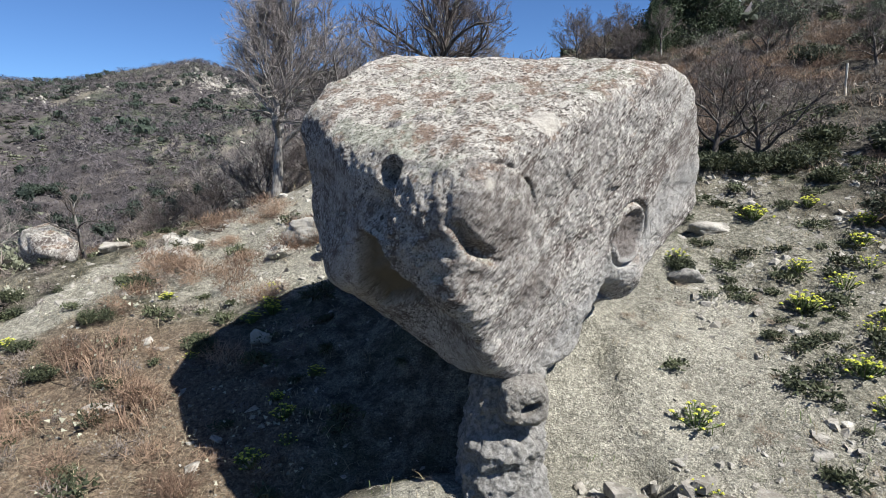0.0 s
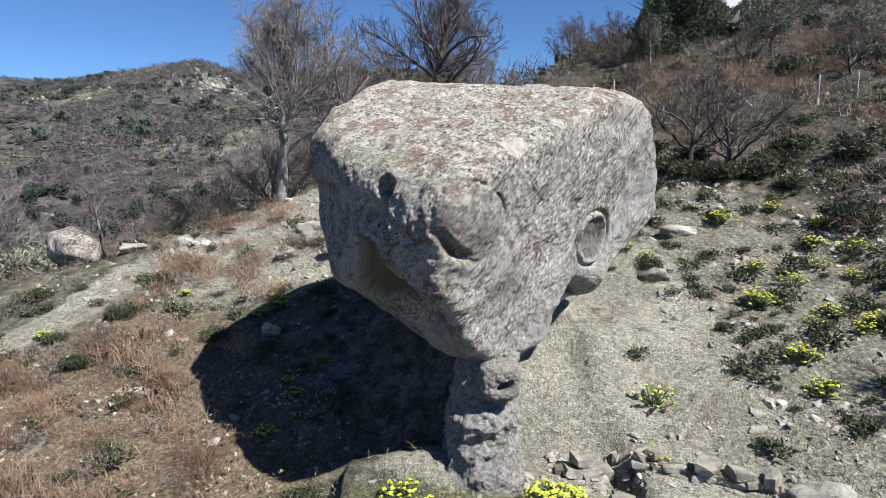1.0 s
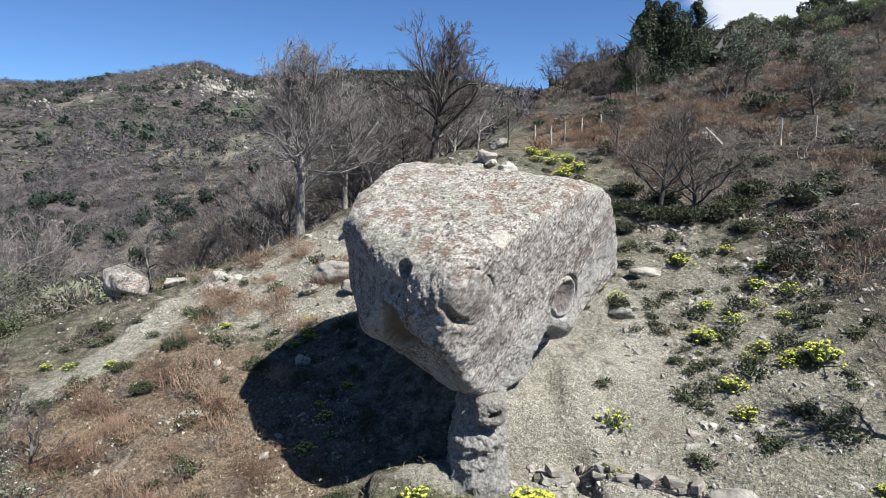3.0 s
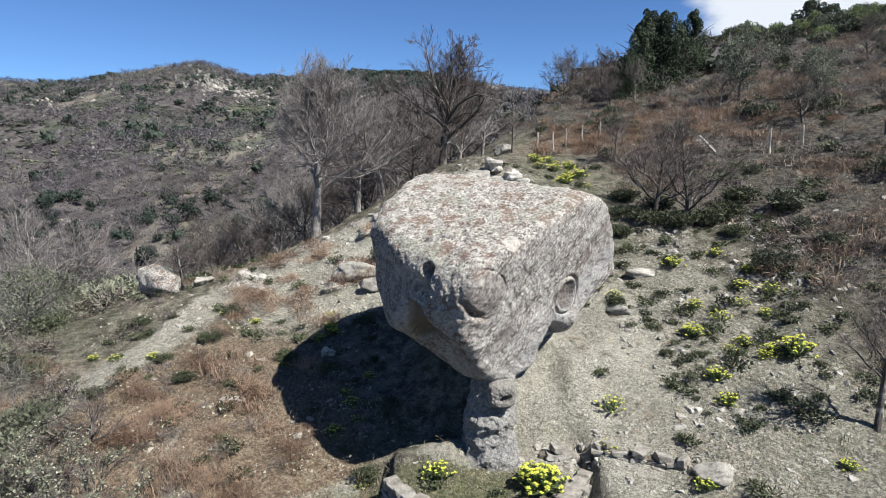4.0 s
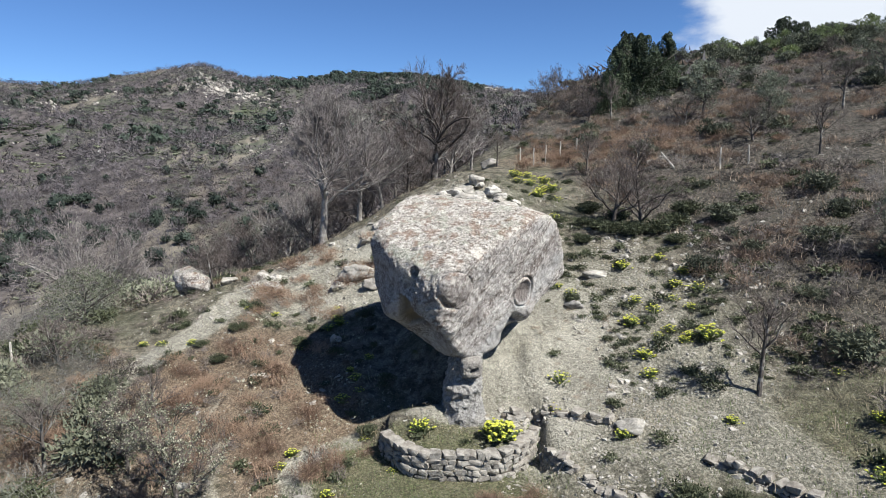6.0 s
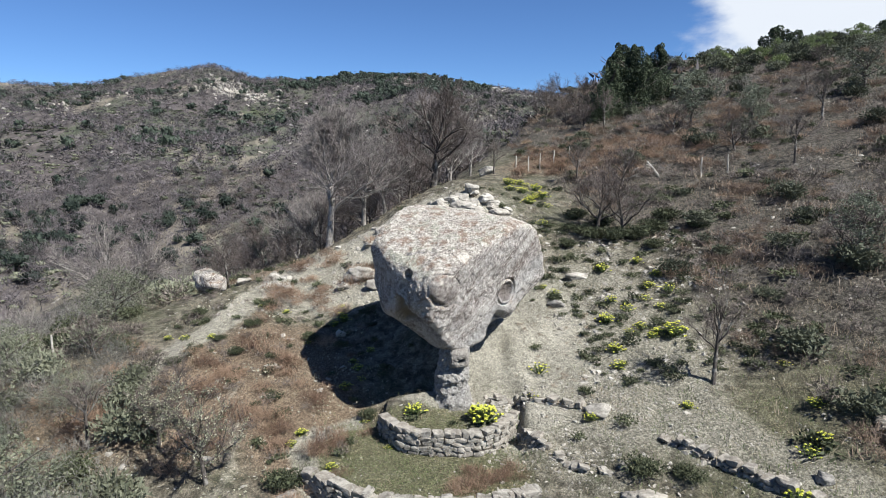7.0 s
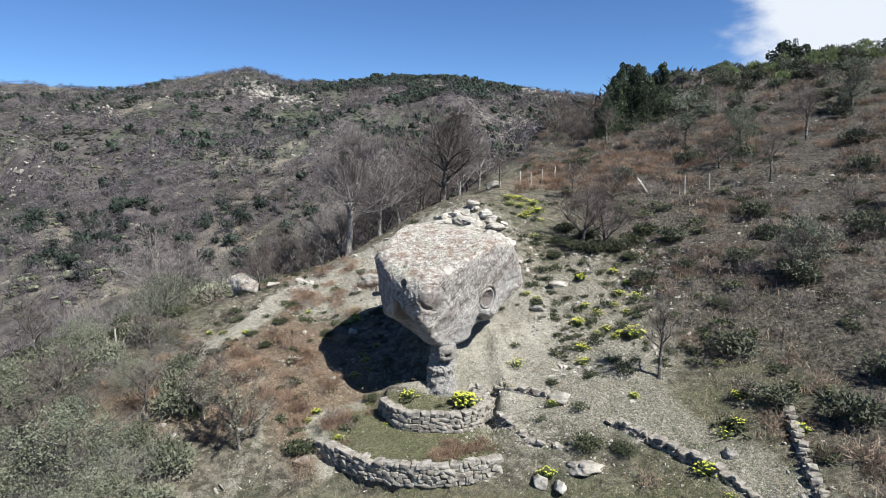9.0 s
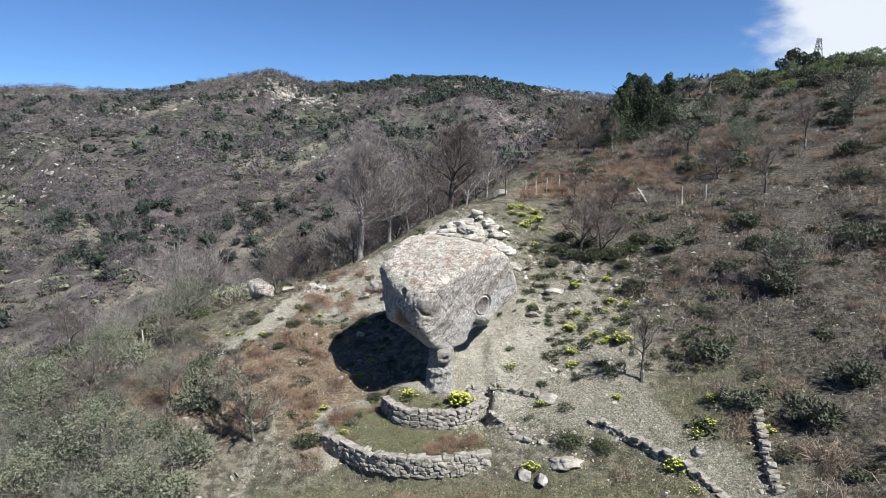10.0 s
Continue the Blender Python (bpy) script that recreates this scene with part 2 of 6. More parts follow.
def make_ground_surface():
    m, nt, b = surface("hillside_soil", 0.97)
    p = place_of(nt)
    n1, n2 = grain(nt, p, 0.55, 6.0, 0.6), grain(nt, p, 3.4, 6.0, 0.62)
    n3, n4 = grain(nt, p, 15.0, 5.0, 0.68), grain(nt, p, 55.0, 3.0, 0.6)
    soil = blend(nt, between(nt, n2, 0.36, 0.64), (0.0689, 0.062, 0.0468), (0.207, 0.186, 0.143))
    soil = blend(nt, sums(nt, "MULTIPLY", between(nt, n1, 0.45, 0.62), 0.55), soil, (0.0689, 0.0758, 0.0413))

    def lay(under, mask, colour, soft=0.16, amount=1.0):
        edge = sums(nt, "ADD", mask, sums(nt, "MULTIPLY", sums(nt, "SUBTRACT", sums(nt, "ADD", sums(nt, "MULTIPLY", n2, 0.6), sums(nt, "MULTIPLY", n3, 0.4)), 0.5), 1.1))
        f = between(nt, edge, 0.5 - soft, 0.5 + soft)
        return blend(nt, sums(nt, "MULTIPLY", f, amount), under, colour)

    litter = blend(nt, between(nt, grain(nt, p, 7.0, 8.0, 0.72), 0.40, 0.62), (0.019, 0.017, 0.014), (0.132, 0.116, 0.097))
    soil = lay(soil, attribute(nt, "litter"), litter, 0.25, 0.9)
    rust = blend(nt, between(nt, n3, 0.35, 0.65), (0.117, 0.0792, 0.0537), (0.248, 0.189, 0.131))
    soil = lay(soil, attribute(nt, "rust"), rust, 0.22, 0.9)
    grass = blend(nt, between(nt, n3, 0.35, 0.65), (0.0689, 0.0723, 0.0379), (0.179, 0.169, 0.0968))
    soil = lay(soil, attribute(nt, "grass"), grass, 0.25, 0.9)
    gravel = blend(nt, between(nt, n3, 0.38, 0.62), (0.138, 0.131, 0.103), (0.31, 0.289, 0.23))
    soil = lay(soil, attribute(nt, "gravel"), gravel, 0.22)
    sand = blend(nt, between(nt, sums(nt, "ADD", sums(nt, "MULTIPLY", n3, 0.35), sums(nt, "ADD", sums(nt, "MULTIPLY", n4, 0.35), sums(nt, "MULTIPLY", n1, 0.30))), 0.38, 0.62), (0.19, 0.178, 0.142), (0.405, 0.38, 0.312))
    soil = lay(soil, attribute(nt, "sand"), sand, 0.2)
    # dark crumbs of soil and dung between the grains
    soil = blend(nt, sums(nt, "MULTIPLY", between(nt, grain(nt, p, 30.0, 6.0, 0.75), 0.55, 0.66), 0.55), soil, (0.0413, 0.0344, 0.0276))
    # pebbles and crumbs
    peb = cells(nt, p, 21.0)
    f = sums(nt, "MULTIPLY", between(nt, peb.outputs["Distance"], 0.30, 0.20), between(nt, n2, 0.42, 0.6))
    soil = blend(nt, sums(nt, "MULTIPLY", f, 0.5), soil, (0.289, 0.276, 0.241))
    # single grains and clods of many tones
    for size, low, high in ((15.0, 0.82, 1.12), (46.0, 0.68, 1.25), (110.0, 0.74, 1.22)):
        c = cells(nt, p, size)
        tone = between(nt, lots(nt, c), 0.0, 1.0, low, high)
        grey = nt.nodes.new("ShaderNodeCombineColor")
        for key in ("Red", "Green", "Blue"):
            nt.links.new(tone, grey.inputs[key])
        soil = blend(nt, 1.0, soil, grey.outputs["Color"], "MULTIPLY")
    # far mountain: bare woods, green scrub and pale rock
    p = place_of(nt, scale=(0.85, 0.221, 0.595))
    w1, w2 = grain(nt, p, 0.022, 6.0, 0.62), grain(nt, p, 0.16, 7.0, 0.66)
    w3, w4 = grain(nt, p, 0.6, 6.0, 0.68), grain(nt, p, 0.045, 5.0, 0.6)
    wood = blend(nt, between(nt, w3, 0.38, 0.62), (0.0442, 0.0382, 0.0374), (0.0952, 0.0833, 0.079))
    green = blend(nt, between(nt, w3, 0.36, 0.64), (0.0425, 0.0527, 0.0323), (0.0765, 0.0901, 0.0561))
    far = blend(nt, sums(nt, "MULTIPLY", between(nt, sums(nt, "ADD", sums(nt, "MULTIPLY", w4, 0.65), sums(nt, "MULTIPLY", w2, 0.35)), 0.47, 0.55), 0.75), wood, green)
    meadow = between(nt, sums(nt, "ADD", attribute(nt, "meadow"), sums(nt, "MULTIPLY", sums(nt, "SUBTRACT", w2, 0.5), 1.6)), 0.42, 0.6)
    far = blend(nt, sums(nt, "MULTIPLY", meadow, 0.85), far, blend(nt, w3, (0.0382, 0.0527, 0.0255), (0.0808, 0.0978, 0.051)))
    ochre = between(nt, sums(nt, "ADD", sums(nt, "MULTIPLY", w1, 0.5), sums(nt, "MULTIPLY", w2, 0.5)), 0.53, 0.60)
    far = blend(nt, sums(nt, "MULTIPLY", ochre, 0.8), far, blend(nt, w3, (0.136, 0.115, 0.0935), (0.23, 0.2, 0.162)))
    crag = between(nt, sums(nt, "ADD", attribute(nt, "crag"), sums(nt, "MULTIPLY", sums(nt, "SUBTRACT", w3, 0.5), 2.6)), 0.52, 0.66)
    far = blend(nt, sums(nt, "MULTIPLY", crag, 0.85), far, (0.281, 0.259, 0.225))
    soil = blend(nt, attribute(nt, "far"), soil, far)
    nt.links.new(soil, b.inputs["Base Color"])
    near_h = sums(nt, "ADD", sums(nt, "MULTIPLY", n3, 0.6), sums(nt, "ADD", sums(nt, "MULTIPLY", n4, 0.30), sums(nt, "MULTIPLY", n2, 0.8)))
    relief(nt, b, near_h, 1.0, 0.13)
    return m


def make_bark(name, dark, light):
    m, nt, b = surface(name, 0.9)
    p = place_of(nt, "Position", (1, 1, 0.25))
    base = blend(nt, between(nt, grain(nt, p, 22.0, 5.0), 0.35, 0.65), dark, light)
    base = blend(nt, sums(nt, "MULTIPLY", between(nt, grain(nt, place_of(nt), 3.0, 4.0), 0.52, 0.64), 0.5), base, (0.33, 0.32, 0.29))
    nt.links.new(base, b.inputs["Base Color"])
    relief(nt, b, grain(nt, p, 40.0, 5.0), 0.6, 0.02)
    return m


ROCK = make_boulder_surface()
GROUND = make_ground_surface()
FOOT_STONE = make_stone_surface("foot_stone", (0.15, 0.143, 0.133), (0.34, 0.326, 0.306), 16.0, 0.08)
STONE_WALL = make_stone_surface("wall_stone", (0.136, 0.126, 0.109), (0.34, 0.32, 0.282))
STONE_PALE = make_stone_surface("pale_stone", (0.22, 0.208, 0.183), (0.47, 0.448, 0.40), 4.0)
STONE_GREY = make_stone_surface("grey_stone", (0.102, 0.0986, 0.0918), (0.258, 0.245, 0.224), 5.0)
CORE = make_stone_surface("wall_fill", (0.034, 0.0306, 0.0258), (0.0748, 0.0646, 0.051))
BARK = make_bark("grey_bark", (0.12, 0.107, 0.097), (0.27, 0.25, 0.228))
BARK_DARK = make_bark("dark_bark", (0.042, 0.0353, 0.0302), (0.109, 0.0941, 0.084))
TWIG = plant_surface("bare_twigs", (0.092, 0.079, 0.075), (0.235, 0.208, 0.198))
TWIG_FAR = plant_surface("far_twigs", (0.036, 0.033, 0.036), (0.130, 0.115, 0.119))
TWIG_PALE = plant_surface("pale_twigs", (0.065, 0.063, 0.055), (0.19, 0.184, 0.165))
TWIG_DARK = plant_surface("dark_twigs", (0.0588, 0.047, 0.042), (0.134, 0.109, 0.0991))
TWIG_RED = plant_surface("reddish_twigs", (0.060, 0.050, 0.043), (0.195, 0.163, 0.142))
BRACKEN = plant_surface("dead_bracken", (0.105, 0.066, 0.047), (0.305, 0.212, 0.15), 0.8, 0.15)
STRAW = plant_surface("dry_straw", (0.16, 0.125, 0.08), (0.34, 0.285, 0.195), 0.8, 0.15)
FERN_OLD = plant_surface("old_fern", (0.060, 0.044, 0.035), (0.29, 0.215, 0.162), 0.8, 0.15)
HEATH = plant_surface("heath_leaves", (0.0218, 0.0277, 0.0151), (0.084, 0.0941, 0.0521), 0.7, 0.12)
HOLM = plant_surface("dark_evergreen_leaves", (0.016, 0.024, 0.014), (0.075, 0.098, 0.056), 0.7, 0.1)
HOLM_FAR = plant_surface("far_evergreen_leaves", (0.012, 0.019, 0.015), (0.050, 0.066, 0.048), 0.7, 0.08)
OLIVE_DARK = plant_surface("scrub_leaves", (0.0286, 0.0353, 0.0235), (0.0941, 0.103, 0.0689), 0.75, 0.12)
DEAD_GRASS = plant_surface("withered_grass", (0.11, 0.083, 0.062), (0.36, 0.29, 0.222), 0.8, 0.15)
OLIVE = plant_surface("grey_green_leaves", (0.0714, 0.0798, 0.0504), (0.189, 0.197, 0.139), 0.7, 0.15)
OLIVE_BLUE = plant_surface("dusty_olive_leaves", (0.040, 0.048, 0.034), (0.155, 0.17, 0.125), 0.7, 0.15)
FRESH = plant_surface("fresh_green_leaves", (0.060, 0.080, 0.032), (0.175, 0.215, 0.092), 0.7, 0.2)
SPURGE_LEAF = plant_surface("spurge_leaves", (0.0462, 0.0714, 0.0235), (0.13, 0.168, 0.0546), 0.6, 0.2)
SPURGE_HEAD = plant_surface("spurge_heads", (0.40, 0.42, 0.045), (0.72, 0.72, 0.12), 0.7, 0.2)
WHITE_BUD = plant_surface("pale_blossom", (0.15, 0.15, 0.10), (0.40, 0.39, 0.30), 0.8, 0.2)
POST = make_bark("weathered_post", (0.286, 0.26, 0.227), (0.487, 0.462, 0.412))
IRON = make_bark("grey_steel", (0.235, 0.244, 0.252), (0.353, 0.361, 0.37))


# ---------------------------------------------------------------- mesh helpers
def mesh_from(name, verts, tris, mats, tone=None, mat_index=None, smooth=False):
    """One mesh object from numpy arrays of places and triangles."""
    me = bpy.data.meshes.new(name)
    verts, tris = np.asarray(verts, np.float32), np.asarray(tris, np.int32)
    me.vertices.add(len(verts))
    me.vertices.foreach_set("co", verts.ravel())
    k = tris.shape[1]
    me.loops.add(len(tris) * k)
    me.loops.foreach_set("vertex_index", tris.ravel())
    me.polygons.add(len(tris))
    me.polygons.foreach_set("loop_start", np.arange(len(tris), dtype=np.int32) * k)
    me.polygons.foreach_set("loop_total", np.full(len(tris), k, np.int32))
    for m in mats:
        me.materials.append(m)
    if mat_index is not None:
        me.polygons.foreach_set("material_index", np.asarray(mat_index, np.int32))
    me.polygons.foreach_set("use_smooth", np.full(len(tris), smooth))
    if tone is not None:
        me.attributes.new("tone", "FLOAT", "POINT").data.foreach_set("value", np.asarray(tone, np.float32))
    me.update(calc_edges=True)
    return me


def piece(name, me, parent=None, label=""):
    ob = new(name, me)
    if parent is not None:
        ob.parent = parent
    if label:
        ob["label"] = label
    return ob


def empty(name, m=None):
    ob = new(name)
    ob.empty_display_size = 0.2
    if m is not None:
        ob.matrix_world = m
    return ob


def at_ground(x, y, sink=0.0):
    return float(land(x, y)) - sink


class Bag:
    """Collects triangles."""

    def __init__(self):
        self.v, self.f, self.t, self.n = [], [], [], 0

    def add(self, v, f, tone=0.5):
        self.v.append(np.asarray(v, float))
        self.f.append(np.asarray(f, int) + self.n)
        self.t.append(np.full(len(v), tone))
        self.n += len(v)

    def arrays(self):
        return np.concatenate(self.v), np.concatenate(self.f), np.concatenate(self.t)

    def mesh(self, name, mats, smooth=False):
        v, f, t = self.arrays()
        return mesh_from(name, v, f, mats, t, None, smooth)


def tube(bag, pts, radii, sides, tone=0.5):
    """Tapered tube along a line of points, closed to a point at its end."""
    pts, n = np.asarray(pts, float), len(pts)
    way = np.gradient(pts, axis=0)
    way /= np.linalg.norm(way, axis=1, keepdims=True) + 1e-9
    ref = np.array((0.31, 0.83, 0.46))
    a = np.cross(way, ref)
    a /= np.linalg.norm(a, axis=1, keepdims=True) + 1e-9
    b = np.cross(way, a)
    ang = np.arange(sides) * 2 * math.pi / sides
    ring = pts[:, None] + np.asarray(radii)[:, None, None] * (a[:, None] * np.cos(ang)[None, :, None] + b[:, None] * np.sin(ang)[None, :, None])
    f = []
    for i in range(n - 1):
        for j in range(sides):
            k = (j + 1) % sides
            p, q, r, s = i * sides + j, i * sides + k, (i + 1) * sides + k, (i + 1) * sides + j
            f += [(p, q, r), (p, r, s)]
    bag.add(ring.reshape(-1, 3), f, tone)


def spike(bag, a, b, r, tone=0.5):
    """One twig: a slim three-sided spike from a to b."""
    a, b = np.asarray(a, float), np.asarray(b, float)
    d = b - a
    u = np.cross(d, (0.3, 0.5, 0.8))
    u *= r / (np.linalg.norm(u) + 1e-9)
    w = np.cross(d, u)
    w *= r / (np.linalg.norm(w) + 1e-9)
    bag.add([a + u, a - 0.5 * u + 0.87 * w, a - 0.5 * u - 0.87 * w, b], [(0, 1, 3), (1, 2, 3), (2, 0, 3)], tone)


def leaf(bag, c, size, rng, tone=0.5, narrow=0.5, up=0.0):
    """A small folded leaf at c."""
    d = rng.normal(size=3)
    d[2] += up
    d /= np.linalg.norm(d) + 1e-9
    s = np.cross(d, rng.normal(size=3))
    s /= np.linalg.norm(s) + 1e-9
    n = np.cross(d, s)
    bag.add([c - d * size * 0.5, c + s * size * narrow * 0.5 + n * size * 0.08, c + d * size * 0.5, c - s * size * narrow * 0.5 + n * size * 0.08], [(0, 1, 2), (0, 2, 3)], tone)


def turn_z(v, a):
    c, s = math.cos(a), math.sin(a)
    return np.stack((v[:, 0] * c - v[:, 1] * s, v[:, 0] * s + v[:, 1] * c, v[:, 2]), 1)


def strew(name, kinds, spots, mats, label, category, smooth=False, tumble=0.0):
    """Many small clumps as one object of kind stuff. spots: x, y, size, sink."""
    rng = np.random.default_rng(len(spots) + 7)
    bag = Bag()
    z = land(np.array([s[0] for s in spots]), np.array([s[1] for s in spots]))
    for (x, y, size, sink), h in zip(spots, z):
        v, f, t = kinds[rng.integers(len(kinds))]
        tilt = rng.uniform(0.8, 1.2)
        w = turn_z(v, rng.uniform(0, 6.28)) * size * np.array((1, 1, tilt))
        if tumble:
            w = w @ np.array(Euler(rng.normal(size=3) * tumble).to_matrix()).T
        w = w + (x, y, h - sink * size)
        bag.v.append(w)
        bag.f.append(f + bag.n)
        bag.t.append((t * 0.4 + rng.uniform(0, 0.6)))
        bag.n += len(v)
    ob = new(name, bag.mesh(name, mats, smooth))
    return tagged(ob, label, category, kind="stuff")


# ---------------------------------------------------------------- the land
def softplus(v, k):
    return np.logaddexp(0, v * k) / k


def bump(x, y, cx, cy, sx, sy, turn=0.0):
    c, s = math.cos(turn), math.sin(turn)
    u, v = (x - cx) * c + (y - cy) * s, (y - cy) * c - (x - cx) * s
    return np.exp(-0.5 * ((u / sx) ** 2 + (v / sy) ** 2))


def arc_y(x, cx, cy, depth, half, bow):
    """Front line of a terrace that bows towards the valley."""
    return cy - depth * (1 - np.abs(np.clip((x - cx) / half, -1, 1)) ** bow)


def step(v, width):
    return np.clip(v / width + 0.5, 0, 1)


def upper_line(x):
    return arc_y(x, 0.55, 5.75, 1.2, 1.75, 3.5)


def lower_line(x):
    return arc_y(x, 0.0, 3.38, 1.0, 2.7, 2.0) - 0.167 * (x + 0.2)


# bearing (degrees left of the view), ridge height and ridge distance of the far mountain
RIDGE_BEARING = (-75, -40, -20, -8, -3, 2, 7, 12, 17, 21, 26, 31, 37, 46, 60, 90)
RIDGE_HEIGHT = (30, 35, 40, 45, 49, 58, 56, 53, 54, 61, 53, 44, 46, 38, 36, 30)


def ground_height(x, y):
    """Height of the land at x, y (numpy arrays)."""
    x, y = np.asarray(x, float), np.asarray(y, float)
    # hillside that climbs ahead and to the right, flattening at its brow
    z = 0.27 * y - 2.2 + 0.2 * softplus(x, 0.8)
    z = 15.4 - softplus(15.4 - z, 0.45) + 0.05 * np.maximum(x - 20, 0)
    # rocky spur behind the great boulder, and the earth bank it leans on
    z = z + 2.1 * bump(x, y, 1.0, 17.3, 2.9, 3.8) + 0.5 * bump(x, y, 1.2, 11.5, 1.5, 1.6)
    z = z - 0.35 * bump(x, y, 9.0, 5.0, 3.0, 2.6) + 0.3 * bump(x, y, 13.5, 10, 2.5, 2.5)
    # crest: beyond it the land falls into the valley
    d1 = -0.58 * (x + 9.0) + 0.81 * (y - 13.6)
    d2 = -0.88 * x + 0.47 * (y - 23.5)
    d = -np.logaddexp(-d1 * 1.2, -d2 * 1.2) / 1.2
    z = z - 0.62 * softplus(d, 1.6)
    z = z - 0.25 * softplus(-(y + 3), 0.5) - 0.2 * softplus(-(x + 13), 0.5)
    # terraces held by the two dry-stone walls
    up, low = upper_line(x), lower_line(x)
    inside_low = step(2.7 - np.abs(x + 0.2), 0.3) * step(y - low, 0.1) * step(6.6 - y, 1.4)
    z = z + (-0.82 + 0.05 * (y - 4) - z) * inside_low
    inside_up = step(1.74 - np.abs(x - 0.55), 0.2) * step(y - up, 0.1) * step(7.0 - y, 1.2)
    z = z + (-0.3 + 0.12 * (y - 5.2) - z) * inside_up
    z = z + 0.28 * bump(x, y, -0.1, 6.3, 0.6, 0.35) + 1.0 * bump(x, y, 0.5, 9.0, 0.8, 0.9)
    # raised lip of the bare bank beside the foot
    u, v = (x - 2.15) * 0.91 + (y - 8.55) * 0.41, (y - 8.55) * 0.91 - (x - 2.15) * 0.41
    u = u + 0.10 * np.sin(v * 5.0) + 0.05 * np.sin(v * 13.0)
    z = z + 0.34 * step(u + 0.05, 0.2) * np.exp(-(np.maximum(u, 0) / 1.2) ** 2) * step(0.95 - np.abs(v), 0.9)
    # far mountain across the valley
    r = np.hypot(x, y + 5)
    bearing = np.degrees(np.arctan2(-x, y + 5))
    top = np.interp(bearing, RIDGE_BEARING, RIDGE_HEIGHT)
    s = np.interp(r, (0, 60, 110, 240, 350, 430, 520, 900, 2000), (-1.2, -0.25, -0.15, 0.15, 0.62, 1.0, 0.95, 0.2, -0.3))
    far = np.where(s > 0, s * top, s * 55)
    far = np.where(np.abs(bearing) > 95, -30.0, far)
    m = np.clip((r - 35) / 30, 0, 1)
    k = 0.5
    mix = np.logaddexp(np.clip(z, -200, 200) * k, far * k) / k
    return np.where(r < 30, z, z + (mix - z) * m)


def line_near(x, y, pts, width):
    """1 on a line of points, falling to 0 at some width."""
    best = np.full(np.shape(x), 1e9)
    for (x0, y0), (x1, y1) in zip(pts[:-1], pts[1:]):
        dx, dy = x1 - x0, y1 - y0
        t = np.clip(((x - x0) * dx + (y - y0) * dy) / (dx * dx + dy * dy), 0, 1)
        best = np.minimum(best, np.hypot(x - x0 - t * dx, y - y0 - t * dy))
    return np.exp(-0.5 * (best / width) ** 2)


GOAT_PATH = ((-8.6, 8.0), (-8.1, 9.6), (-7.4, 10.7), (-6.8, 12.3), (-6.2, 14.2), (-4.4, 15.8), (-2.2, 16.6))
TRACK = ((3.2, 6.0), (4.6, 5.4), (5.8, 4.9), (7.0, 4.0), (8.0, 2.7), (8.9, 1.2), (9.8, -0.6))


def zones(x, y):
    """What the ground is made of at x, y."""
    sand = 1.25 * bump(x, y, 3.1, 8.7, 1.15, 1.9, -0.45) + 1.0 * bump(x, y, 2.6, 6.9, 1.2, 0.7) + 0.95 * line_near(x, y, GOAT_PATH, 0.4)
    sand = sand + 0.9 * bump(x, y, 0.6, 14.6, 2.3, 2.3) + 0.75 * bump(x, y, -2.5, 14.5, 2.2, 1.4, 0.5) + 0.85 * line_near(x, y, ((-2.4, 3.1), (-3.3, 5.0), (-2.0, 6.1)), 0.26) + 0.52 * line_near(x, y, ((-6.0, 8.2), (-5.3, 6.2), (-4.7, 4.1), (-5.0, 2.9), (-4.8, 1.2)), 0.22)
    sand = sand + 0.9 * bump(x, y, 0.0, 6.35, 0.6, 0.35) + 0.55 * bump(x, y, -3.6, 12.4, 2.4, 1.5, 0.4) + 0.6 * bump(x, y, 3.4, 6.4, 1.2, 0.8) + 0.5 * bump(x, y, 2.6, 4.6, 0.9, 0.7)
    gravel = 0.95 * line_near(x, y, TRACK, 0.65) + 0.7 * bump(x, y, 6.4, 6.6, 1.4, 1.3) + 0.62 * bump(x, y, 6.0, 10.8, 1.9, 3.2) + 0.45 * bump(x, y, 3.6, 3.4, 1.4, 1.2)
    grass = 0.95 * step(2.6 - np.abs(x + 0.1), 0.6) * step(y - lower_line(x), 0.4) * step(6.0 - y, 0.8) + 0.8 * bump(x, y, -1.0, 1.2, 3.0, 0.9) + 0.55 * bump(x, y, 9.0, 4.5, 3, 2.0) + 0.5 * bump(x, y, 6.0, 0.5, 3, 1.5)
    rust = 0.85 * bump(x, y, -4.7, 8.2, 1.9, 2.6, 0.3) + 0.85 * bump(x, y, -2.7, 4.9, 0.8, 1.5) + 0.7 * bump(x, y, -9.5, 6.5, 3.2, 2.4) + 0.8 * bump(x, y, 8.5, 25.5, 5.0, 2.0) + 0.7 * bump(x, y, 1.2, 3.2, 1.0, 0.4) + 0.6 * bump(x, y, 1.5, 1.2, 2.0, 0.8) + 0.6 * bump(x, y, -7.2, 15, 1.5, 1)
    litter = np.clip((x - 7.4) / 3.0 + (y - 9) / 14, 0, 1) * 0.85
    return sand, gravel, grass, rust, litter


LAND = {}


def land(x, y):
    """Height of the built ground at x, y, read off its grid."""
    span, z = LAND["span"], LAND["height"]
    i = np.clip(np.searchsorted(span, np.asarray(x, float) - 0.5) - 1, 0, len(span) - 2)
    j = np.clip(np.searchsorted(span, np.asarray(y, float) - 7.5) - 1, 0, len(span) - 2)
    u = (x - 0.5 - span[i]) / (span[i + 1] - span[i])
    v = (y - 7.5 - span[j]) / (span[j + 1] - span[j])
    return (z[j, i] * (1 - u) + z[j, i + 1] * u) * (1 - v) + (z[j + 1, i] * (1 - u) + z[j + 1, i + 1] * u) * v


